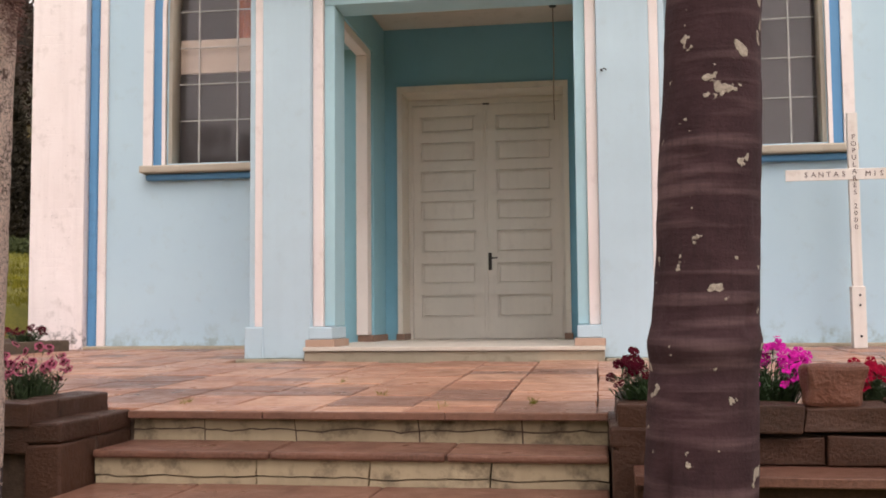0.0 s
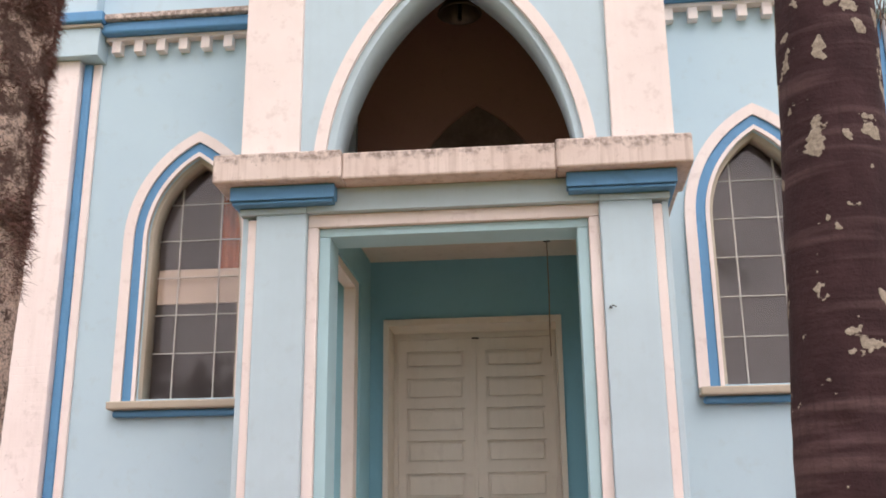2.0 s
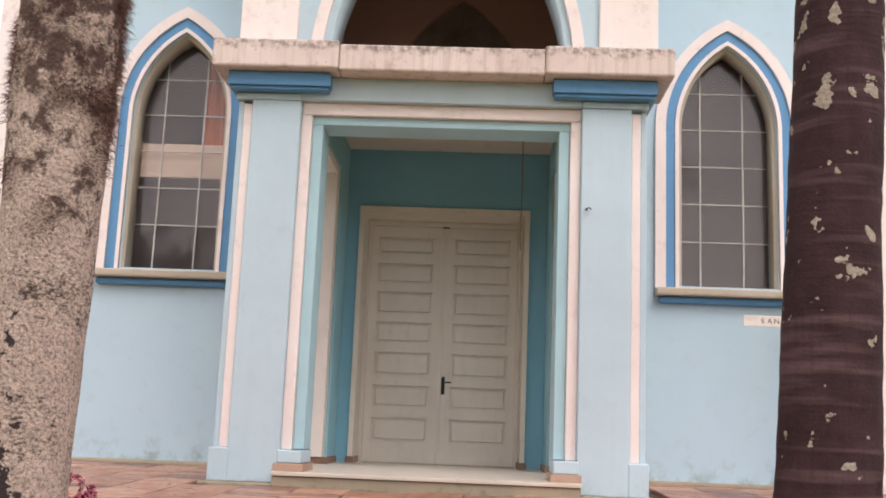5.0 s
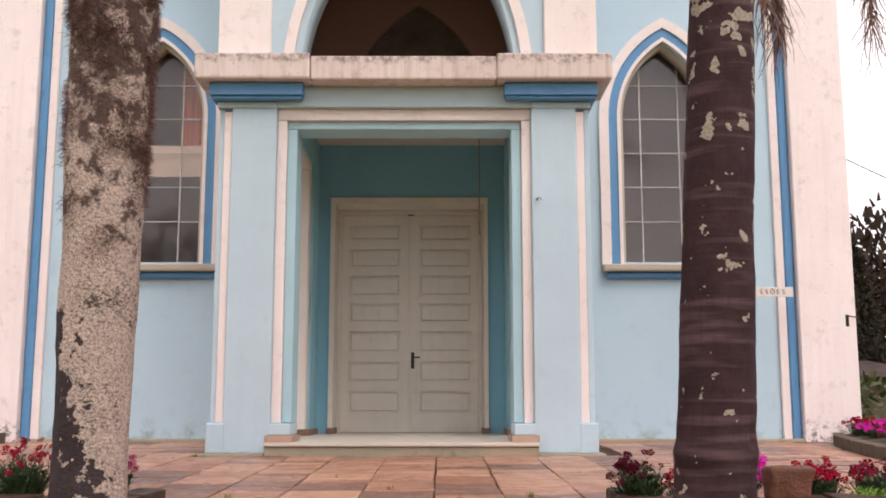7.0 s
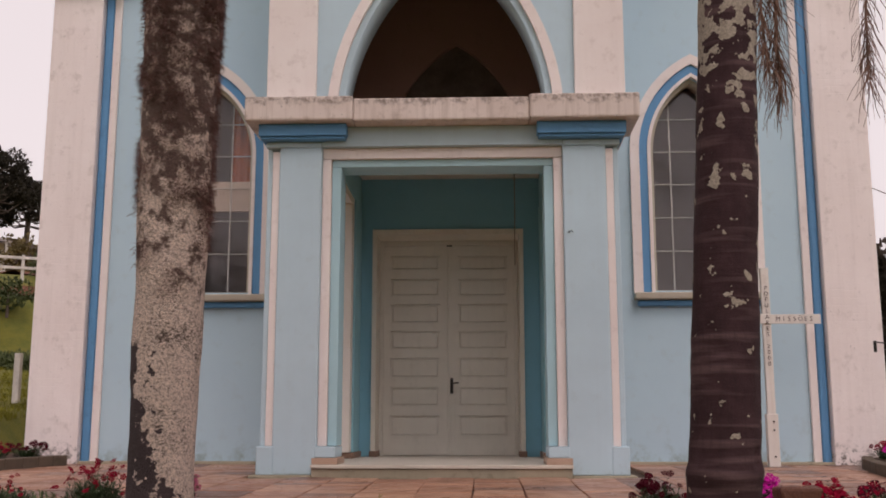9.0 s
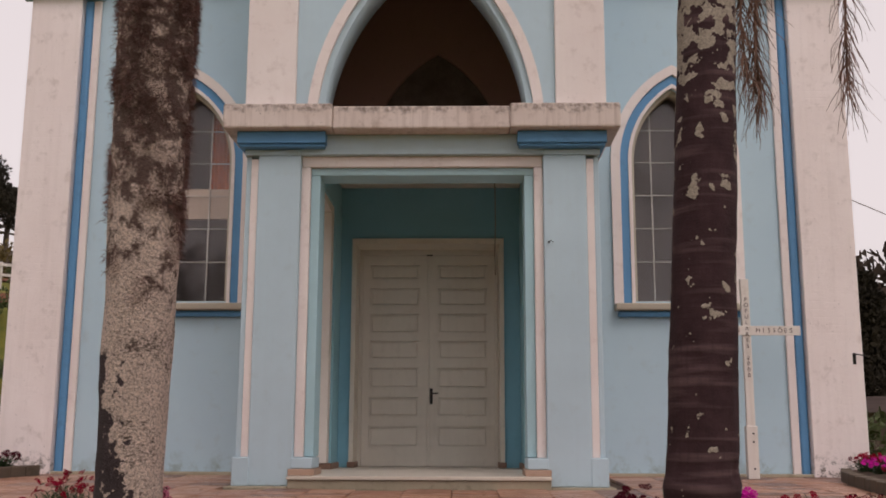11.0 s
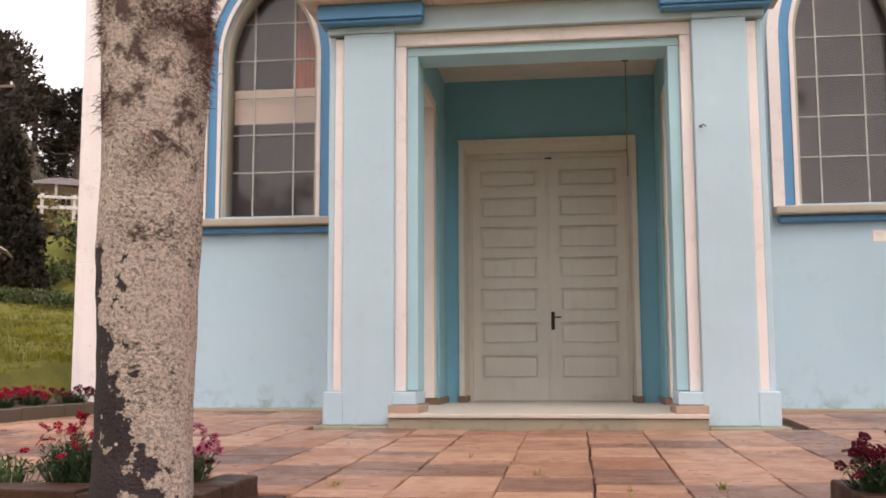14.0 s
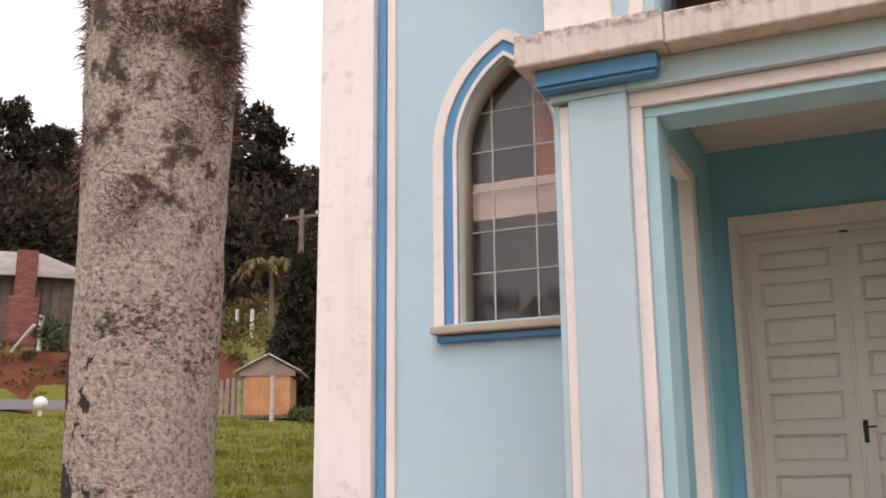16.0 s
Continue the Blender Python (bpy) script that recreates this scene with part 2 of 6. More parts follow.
M_CONIFER = plain("dark_conifer_needles", (0.024, 0.019, 0.010), 0.8, 0, 0.5, 0.8)
M_FOREST = plain("dark_forest_leaves", (0.034, 0.022, 0.014), 0.85, 0, 0.75, 0.12)
M_SHRUB = plain("olive_shrub_leaves", (0.07, 0.09, 0.03), 0.7, 0, 0.5, 1.2)
M_GRASS = plain("yellow_green_grass", (0.165, 0.155, 0.014), 0.7, 0, 0.55, 0.9, 0.1, 0.2)
M_SCRUB = plain("yellow_brown_scrub", (0.12, 0.085, 0.025), 0.8, 0, 0.6, 0.5)
M_YELLOWLEAF = plain("yellowing_leaves", (0.13, 0.095, 0.028), 0.7, 0, 0.4, 1.5)
M_LEAF = plain("grey_green_leaves", (0.09, 0.14, 0.05), 0.6, 0, 0.45, 25, 0.1)
M_DARKGREY = plain("dark_grey_green_leaves", (0.055, 0.085, 0.04), 0.65, 0, 0.45, 25, 0.1, 0.2)
M_DARKLEAF = plain("deep_green_leaves", (0.035, 0.07, 0.025), 0.6, 0, 0.4, 25, 0.1)
M_LIMELEAF = plain("bright_green_leaves", (0.20, 0.36, 0.06), 0.55, 0, 0.35, 25, 0.1)
M_STRAW = plain("dead_palm_frond", (0.19, 0.105, 0.075), 0.85, 0, 0.4, 10)
M_FROND = plain("palm_frond_green", (0.05, 0.075, 0.025), 0.6, 0, 0.4, 5)
M_TUFT = plain("brown_hair_moss", (0.165, 0.085, 0.072), 0.95, 0, 0.5, 22)
M_RED = plain("crimson_petals", (0.20, 0.003, 0.018), 0.7, 0, 0.3, 40, 0.1, 0.04)
M_DARKRED = plain("maroon_petals", (0.055, 0.003, 0.009), 0.7, 0, 0.3, 40, 0.1, 0.04)
M_PINK = plain("magenta_petals", (0.46, 0.012, 0.24), 0.7, 0, 0.3, 40, 0.1, 0.05)
M_ROSE = plain("rose_red_petal_edges", (0.36, 0.085, 0.14), 0.55, 0, 0.25, 40, 0.1, 0.15)
M_PALEPINK = plain("pale_pink_petals", (0.62, 0.30, 0.36), 0.55, 0, 0.2, 40, 0.1, 0.15)
M_WHITEPETAL = plain("white_petals", (0.62, 0.57, 0.55), 0.55, 0, 0.1, 40, 0.1, 0.15)


def glass_mat():
    m, n, l, b = nodes_of("window_glass")
    b.inputs["Base Color"].default_value = (0.80, 0.73, 0.73, 1)
    b.inputs["Roughness"].default_value = 0.03
    b.inputs["IOR"].default_value = 1.42
    p = world_pos(n)
    l.new(ramp(n, l, noise_tex(n, l, p, 2.2, 5, 0.6), -20.0, 1.0), b.inputs["Transmission Weight"])
    bump(n, l, b, noise_tex(n, l, p, 3, 2), 0.04, 0.02)
    return m


M_GLASS = glass_mat()


def ground_mat():
    """Grass on the slope, worn bare and earthy in places, dark scrub far up the hill."""
    m, n, l, b = nodes_of("lawn_and_hillside")
    p = world_pos(n)
    big = noise_tex(n, l, p, 0.25, 5, 0.6)
    mid = noise_tex(n, l, p, 2.2, 6, 0.7)
    fine = noise_tex(n, l, p, 30, 4, 0.7)
    col = mix(n, l, ramp(n, l, mid, 0.3, 0.7), (0.11, 0.125, 0.014), (0.215, 0.19, 0.022))
    col = mix(n, l, calc(n, l, "MULTIPLY", ramp(n, l, big, 0.5, 0.75), 0.4), col, (0.17, 0.12, 0.05))
    col = mix(n, l, calc(n, l, "MULTIPLY", ramp(n, l, fine, 0.4, 0.7), 0.45), col, (0.045, 0.06, 0.012))
    sep = n.new("ShaderNodeSeparateXYZ")
    l.new(p, sep.inputs[0])
    hill = ramp(n, l, calc(n, l, "ADD", sep.outputs["Z"], calc(n, l, "MULTIPLY", big, 4.0)), 9.0, 14.0)
    col = mix(n, l, hill, col, (0.06, 0.05, 0.025))
    l.new(col, b.inputs["Base Color"])
    b.inputs["Roughness"].default_value = 0.95
    bump(n, l, b, calc(n, l, "ADD", fine, mid), 0.8, 0.05)
    return m


M_GROUND = ground_mat()
M_EARTH = plain("red_earth_bank", (0.12, 0.04, 0.017), 0.95, 0, 0.45, 1.2, 0.8)
M_ASPHALT = plain("purple_grey_asphalt", (0.14, 0.125, 0.14), 0.85, 0, 0.2, 2)


def trunk_right_mat():
    """Palm bark: purple-brown, faint leaf-scar rings, crusts of pale lichen that thicken higher up."""
    m, n, l, b = nodes_of("ringed_palm_bark")
    p = world_pos(n)
    sep = n.new("ShaderNodeSeparateXYZ")
    l.new(p, sep.inputs[0])
    z = sep.outputs["Z"]
    mid = noise_tex(n, l, p, 7, 6, 0.65)
    fine = noise_tex(n, l, p, 70, 4, 0.7)
    rings = noise_tex(n, l, p, 1.0, 3, 0.55, (1.1, 1.1, 13))
    col = mix(n, l, ramp(n, l, mid, 0.3, 0.7), (0.027, 0.012, 0.014), (0.056, 0.027, 0.030))
    col = mix(n, l, calc(n, l, "MULTIPLY", ramp(n, l, rings, 0.52, 0.66), 0.7), col, (0.125, 0.075, 0.077))
    grain = noise_tex(n, l, p, 1.0, 5, 0.7, (60, 60, 4))
    col = mix(n, l, calc(n, l, "MULTIPLY", ramp(n, l, grain, 0.5, 0.75), 0.4), col, (0.02, 0.013, 0.013))
    crust = noise_tex(n, l, p, 12.0, 3, 0.5)
    lev = calc(n, l, "ADD", crust, calc(n, l, "MULTIPLY", ramp(n, l, z, 1.7, 3.0), 0.22))
    edge = calc(n, l, "ADD", lev, calc(n, l, "MULTIPLY", fine, 0.06))
    lich = ramp(n, l, edge, 0.685, 0.70)
    lc = mix(n, l, ramp(n, l, fine, 0.3, 0.7), (0.19, 0.155, 0.125), (0.43, 0.365, 0.30))
    col = mix(n, l, lich, col, lc)
    l.new(col, b.inputs["Base Color"])
    b.inputs["Roughness"].default_value = 0.85
    b.inputs["Specular IOR Level"].default_value = 0.2
    h = calc(n, l, "ADD", calc(n, l, "ADD", calc(n, l, "MULTIPLY", rings, 1.2), calc(n, l, "MULTIPLY", fine, 0.5)), calc(n, l, "MULTIPLY", lich, 0.5))
    bump(n, l, b, h, 0.6, 0.012)
    return m


TLX, TLY = -1.30, -5.19


def trunk_left_mat():
    """Bark under a thick pinkish-white lichen crust; the foot on one side is bare and dark."""
    m, n, l, b = nodes_of("lichen_crusted_bark")
    p = world_pos(n)
    sep = n.new("ShaderNodeSeparateXYZ")
    l.new(p, sep.inputs[0])
    x, z = sep.outputs["X"], sep.outputs["Z"]
    mid = noise_tex(n, l, p, 6, 6, 0.65)
    fine = noise_tex(n, l, p, 75, 5, 0.75)
    u = calc(n, l, "ADD", calc(n, l, "MULTIPLY", calc(n, l, "SUBTRACT", x, TLX), 2.5), 0.5)
    lim = calc(n, l, "ADD", calc(n, l, "MULTIPLY", calc(n, l, "SUBTRACT", 1.03, z), 0.62), 0.13)
    bare = calc(n, l, "SUBTRACT", u, lim)
    blot = noise_tex(n, l, p, 11, 5, 0.6)
    bare = calc(n, l, "ADD", bare, calc(n, l, "MULTIPLY", calc(n, l, "SUBTRACT", blot, 0.5), 1.9))
    high = ramp(n, l, z, 1.02, 1.06)
    cover = calc(n, l, "MAXIMUM", ramp(n, l, bare, -0.01, 0.02), high)
    bark = mix(n, l, ramp(n, l, mid, 0.3, 0.7), (0.045, 0.028, 0.031), (0.075, 0.048, 0.051))
    vor = n.new("ShaderNodeTexVoronoi")
    vor.inputs["Scale"].default_value = 48
    wv = n.new("ShaderNodeMixRGB")
    wv.inputs["Fac"].default_value = 0.06
    l.new(p, wv.inputs["Color1"])
    nz = n.new("ShaderNodeTexNoise")
    nz.inputs["Scale"].default_value = 24
    l.new(p, nz.inputs["Vector"])
    l.new(nz.outputs["Color"], wv.inputs["Color2"])
    l.new(wv.outputs["Color"], vor.inputs["Vector"])
    crumb = vor.outputs["Distance"]
    lc = mix(n, l, ramp(n, l, fine, 0.34, 0.54), (0.19, 0.125, 0.10), (0.84, 0.66, 0.56))
    lc = mix(n, l, calc(n, l, "MULTIPLY", ramp(n, l, mid, 0.4, 0.7), 0.35), lc, (0.52, 0.39, 0.33))
    # dark pits: shade between the crumbs put into the colour, besides real specks
    pit = noise_tex(n, l, p, 40, 6, 0.78, (1, 1, 1.9))
    clump = noise_tex(n, l, p, 5, 4, 0.6)
    pit = calc(n, l, "ADD", pit, calc(n, l, "MULTIPLY", calc(n, l, "SUBTRACT", clump, 0.5), 0.65))
    lc = mix(n, l, calc(n, l, "MULTIPLY", ramp(n, l, pit, 0.56, 0.66), 0.92), lc, (0.06, 0.04, 0.03))
    shag = calc(n, l, "ADD", noise_tex(n, l, p, 10, 7, 0.72), calc(n, l, "MULTIPLY", ramp(n, l, z, 0.8, 2.2), 0.19))
    lc = mix(n, l, calc(n, l, "MULTIPLY", ramp(n, l, shag, 0.615, 0.70), 0.93), lc, (0.105, 0.057, 0.046))
    col = mix(n, l, cover, bark, lc)
    l.new(col, b.inputs["Base Color"])
    b.inputs["Roughness"].default_value = 0.95
    h = calc(n, l, "ADD", calc(n, l, "MULTIPLY", cover, 0.8), calc(n, l, "ADD", calc(n, l, "MULTIPLY", fine, 0.9), calc(n, l, "SUBTRACT", calc(n, l, "MULTIPLY", crumb, 0.5), pit)))
    bump(n, l, b, h, 1.0, 0.022)
    return m


M_TRUNK_R, M_TRUNK_L = trunk_right_mat(), trunk_left_mat()


# ---- building blocks ----
def hewn(bm, amp=0.012, scale=7.0):
    """Pushes the corners about, so that a block looks hewn by hand."""
    for v in bm.verts:
        q = v.co * scale
        v.co += amp * Vector((noise.noise(q), noise.noise(q + Vector((9, 0, 0))), noise.noise(q + Vector((0, 9, 0)))))
    return bm


def part(name, bm, material, parent=None, label=""):
    """Links a bmesh (or mesh) as one mesh object under a thing or a part."""
    if isinstance(bm, bmesh.types.BMesh):
        me = bpy.data.meshes.new(name)
        bm.to_mesh(me)
        bm.free()
    else:
        me = bm
    if material is not None and not me.materials:
        me.materials.append(material)
    ob = new(name, me)
    ob.parent = parent
    return tagged(ob, label)


def thing(name, label, category, at=(0, 0, 0), group="", kind=""):
    ob = new(name)
    ob.location = at
    ob.empty_display_size = 0.2
    return tagged(ob, label, category, group, kind)


def box(x0, x1, y0, y1, z0, z1, b=0.008, into=None):
    bm = bmesh.new()
    bmesh.ops.create_cube(bm, size=1.0)
    for v in bm.verts:
        v.co = Vector(((x0 + x1) / 2 + v.co.x * (x1 - x0), (y0 + y1) / 2 + v.co.y * (y1 - y0), (z0 + z1) / 2 + v.co.z * (z1 - z0)))
    if b:
        bmesh.ops.bevel(bm, geom=list(bm.edges), offset=min(b, 0.45 * min(x1 - x0, y1 - y0, z1 - z0)), segments=2, profile=0.5, affect="EDGES")
    if into is None:
        return bm
    join(into, bm)
    return into


def join(a, b):
    me = bpy.data.meshes.new("tmp")
    b.to_mesh(me)
    b.free()
    a.from_mesh(me)
    bpy.data.meshes.remove(me)
    return a


def smooth(ob):
    for poly in ob.data.polygons:
        poly.use_smooth = True
    return ob


def arch(cx, w, zb, zs, R, n=14):
    """Outline (x, z) of a pointed arch: half-width w, foot zb, spring zs, arcs of radius R."""
    c = R - w
    top = math.acos(min(1, c / R))
    right = [(cx - c + R * math.cos(top * i / n), zs + R * math.sin(top * i / n)) for i in range(n + 1)]
    left = [(2 * cx - x, z) for x, z in reversed(right[:-1])]
    return [(cx - w, zb), (cx + w, zb)] + right + left


def plate(outline, holes, y0, y1):
    """A flat slab standing in x and z, with holes through it, from y0 to y1; sharp edges."""
    cu = bpy.data.curves.new("tmp", "CURVE")
    cu.dimensions, cu.fill_mode, cu.extrude = "2D", "BOTH", (y1 - y0) / 2
    for ring in [outline, *holes]:
        sp = cu.splines.new("POLY")
        sp.points.add(len(ring) - 1)
        for pt, (x, z) in zip(sp.points, ring):
            pt.co = (x, z, 0, 1)
        sp.use_cyclic_u = True
    ob = bpy.data.objects.new("tmp", cu)
    me = bpy.data.meshes.new_from_object(ob)
    bpy.data.objects.remove(ob)
    me.transform(Matrix(((1, 0, 0, 0), (0, 0, -1, (y0 + y1) / 2), (0, 1, 0, 0), (0, 0, 0, 1))))
    me.materials.clear()
    bm = bmesh.new()
    bm.from_mesh(me)
    bpy.data.meshes.remove(me)
    bmesh.ops.remove_doubles(bm, verts=bm.verts, dist=1e-5)
    return bm


def arch_band(cx, w_in, w_out, zb, zs, R_in, y0, y1, n=14):
    """A moulding that runs up, over and down a pointed arch."""
    inner, outer = arch(cx, w_in, zb, zs, R_in, n), arch(cx, w_out, zb, zs, R_in + w_out - w_in, n)
    ring = [outer[1]] + outer[2:] + [outer[0], inner[0]] + list(reversed(inner[2:])) + [inner[1]]
    return plate(ring, [], y0, y1)


def clip(poly, outline):
    """The convex polygon poly cut to the convex outline (counterclockwise)."""
    out = poly
    for (ax, az), (bx, bz) in zip(outline, outline[1:] + outline[:1]):
        src, out = out, []
        for p, q in zip(src, src[1:] + src[:1]):
            dp = (bx - ax) * (p[1] - az) - (bz - az) * (p[0] - ax)
            dq = (bx - ax) * (q[1] - az) - (bz - az) * (q[0] - ax)
            if dp >= 0:
                out.append(p)
            if dp * dq < 0:
                s = dp / (dp - dq)
                out.append((p[0] + s * (q[0] - p[0]), p[1] + s * (q[1] - p[1])))
        if len(out) < 3:
            return []
    return out


def tube(points, radius, sides=6, into=None, taper=1.0):
    bm = into if into is not None else bmesh.new()
    rings = []
    for i, p in enumerate(points):
        p = Vector(p)
        d = (Vector(points[min(i + 1, len(points) - 1)]) - Vector(points[max(i - 1, 0)])).normalized()
        a = d.orthogonal().normalized()
        c = d.cross(a)
        r = radius * (1 + (taper - 1) * i / max(1, len(points) - 1))
        rings.append([bm.verts.new(p + r * (a * math.cos(2 * math.pi * k / sides) + c * math.sin(2 * math.pi * k / sides))) for k in range(sides)])
    for r0, r1 in zip(rings, rings[1:]):
        for k in range(sides):
            bm.faces.new((r0[k], r0[(k + 1) % sides], r1[(k + 1) % sides], r1[k]))
    bm.faces.new(list(reversed(rings[0])))
    bm.faces.new(rings[-1])
    return bm


def mesh_of(name, verts, faces, slots=None):
    me = bpy.data.meshes.new(name)
    me.from_pydata(verts, [], faces)
    if slots:
        me.polygons.foreach_set("material_index", slots)
    me.update()
    return me


# ---- ground ----
def slope(d):
    """Height of the hillside by distance from the steps."""
    pts = ((0, -0.2), (7, 0.1), (12, 0.45), (20, 1.3), (27, 2.25), (29, 2.45), (33, 2.75), (34.5, 4.7), (38, 5.5), (60, 11.5), (100, 24.0), (150, 36.0), (260, 46.0), (700, 50.0))
    for (d0, z0), (d1, z1) in zip(pts, pts[1:]):
        if d <= d1:
            return z0 + (z1 - z0) * (d - d0) / (d1 - d0)
    return pts[-1][1]


def sstep(a, b, v):
    t = min(1, max(0, (v - a) / (b - a)))
    return t * t * (3 - 2 * t)


def ground_z(x, y):
    d = math.hypot(x - 0.14, y + 8.6)
    az = math.degrees(math.atan2(-(x - 0.14), y + 8.6))
    side = sstep(15, 26, az) * (1 - 0.55 * sstep(60, 120, az))
    hill = slope(d) * side + (1 - side) * (slope(d) * 0.45 - 0.3 if az > -90 and y > -8 else -0.87)
    if az < 0:
        hill = -0.87 + (0.75 + 0.004 * d + 0.05 * slope(d)) * sstep(4.5, 9, x) * sstep(-9, -4, y)
    if az > 0 and d > 42:
        # a shoulder: the slope eases off behind the gardens on this side
        hill -= 0.6 * (slope(min(d, 110)) - slope(42)) * side * (1 - sstep(27.5, 31, az))
    if az > 22 and 20 < d < 60:
        hill += 0.15 * noise.noise((x * 0.2, y * 0.2, 0))
    low = 1 - max(sstep(5.5, 6.3, abs(x)), sstep(16.0, 22.0, y))
    return -0.95 * max(low, 0) + hill * (1 - low) if low > 0 else hill


def build_ground():
    n = 230
    cs = [math.copysign(700 * abs(2 * i / n - 1) ** 2.6, 2 * i / n - 1) for i in range(n + 1)]
    verts = [(x, y - 2, ground_z(x, y - 2) + 0.04 * noise.noise((x * 0.8, y * 0.8, 3))) for y in cs for x in cs]
    faces = [(j * (n + 1) + i, j * (n + 1) + i + 1, (j + 1) * (n + 1) + i + 1, (j + 1) * (n + 1) + i) for j in range(n) for i in range(n)]
    ob = part("ground", mesh_of("ground", verts, faces), M_GROUND)
    smooth(ob)
    tagged(ob, "green lawn sloping up to a wooded hillside", "ground", kind="structure")


build_ground()

# ---- terrace and steps ----
STEP_L, STEP_R, STEP_Y, RISE, TREAD = -1.08, 1.33, -4.08, 0.15, 0.40


def terrace_z(y):
    return 0.021 * (y - STEP_Y)


terrace = thing("pavement", "terrace paved with uneven terracotta sandstone flags", "pavement", kind="structure")
bm = box(-5.9, 6.1, STEP_Y + 0.04, 2.4, -0.95, -0.035, 0)
box(-5.9, STEP_L - 0.02, -4.68, STEP_Y + 0.04, -0.95, -0.03, 0, bm)
box(STEP_R + 0.02, 6.1, -4.68, STEP_Y + 0.04, -0.95, -0.03, 0, bm)
for v in bm.verts:
    if v.co.z > -0.1:
        v.co.z += max(0.0, terrace_z(v.co.y))
part("bed", bm, M_SOIL, terrace, "dark earth in the joints between the flags")

def crack(x, i):
    return 0.016 * noise.noise((x * 4.5, i * 3.7, 0)) + 0.008 * noise.noise((x * 17, i * 3.7, 5))


def cracked(a, b, y0, y1, za, zb, i, lower):
    """A slab of plaster whose upper or lower edge follows the crack."""
    lean_a, lean_b = 0.03 * noise.noise((a * 3, i, 0)), 0.03 * noise.noise((b * 3, i, 0))
    n, top, bot = 14, [], []
    for k in range(n + 1):
        f = k / n
        x = a + 0.004 + (b - a - 0.008) * f
        lo, hi = (za, zb - 0.004 + crack(x, i)) if lower else (zb - (zb - za) + 0.004 + crack(x, i), zb)
        bot.append((x + (lean_a * (1 - f) + lean_b * f) * (0 if lower else 0.3), lo))
        top.append((x + (lean_a * (1 - f) + lean_b * f) * (0.3 if lower else 1.0), hi))
    bm = plate(bot + top[::-1], [], y0, y1)
    return bm


steps = thing("stairs", "broad outdoor stair of stained concrete with sandstone treads", "stairs", kind="structure")
for i in range(6):
    y1, z1 = STEP_Y - i * TREAD, -i * RISE
    # risers: slabs of plaster, parted by cracks that wander
    xs = [STEP_L] + sorted(STEP_L + (STEP_R - STEP_L) * f for f in ((0.16, 0.36, 0.62, 0.83) if i % 2 == 0 else (0.33, 0.55, 0.78))) + [STEP_R]
    low = -RISE + (0.055 if i % 2 == 0 else 0.03)
    for a, b in zip(xs, xs[1:]):
        part("riser", cracked(a, b, y1 + 0.036, y1 + 0.12, z1 - RISE - 0.01, z1 + low, i, True), M_RISER, steps)
        part("riser", cracked(a, b, y1 + 0.030, y1 + 0.12, z1 + low, z1 - 0.035, i, False), M_RISER, steps)
    if i:
        xs = [STEP_L] + [STEP_L + (STEP_R - STEP_L) * f for f in ((0.36, 0.7) if i % 2 else (0.22, 0.58))] + [STEP_R]
        for a, b in zip(xs, xs[1:]):
            part("tread", hewn(box(a + 0.002, b - 0.002, y1 - 0.0, y1 + TREAD + 0.03, z1 - 0.036, z1 + random.uniform(-0.003, 0.003), 0.012), 0.006, 6.0), M_TREAD, steps)
for a, b in ((STEP_L, -0.37), (-0.37, 0.55), (0.55, STEP_R)):
    part("nosing", hewn(box(a + 0.002, b - 0.002, STEP_Y - 0.035, STEP_Y - 0.006, -0.037, 0.001, 0.006), 0.003), M_TREAD, steps)
part("core", box(STEP_L, STEP_R, STEP_Y - 5 * TREAD + 0.13, STEP_Y + 0.1, -0.95, -0.9, 0), M_CONC, steps)
for s, x in ((-1, STEP_L), (1, STEP_R)):
    # low flanking walls, level with the terrace, of large upright stones
    for k, (ya, yb) in enumerate(((-4.40, -4.05), (-4.75, -4.41))):
        xa, xb = (x - 0.2, x - 0.004) if s < 0 else (x + 0.004, x + 0.2)
        part("coping_stone", hewn(box(xa, xb, ya, yb, -0.085, 0.004, 0.012)), M_BLOCK, steps)
        part("cheek_stone", hewn(box(xa + 0.01, xb - 0.004, ya + 0.004, yb - 0.004, -0.95, -0.088, 0.014)), M_BLOCK, steps)

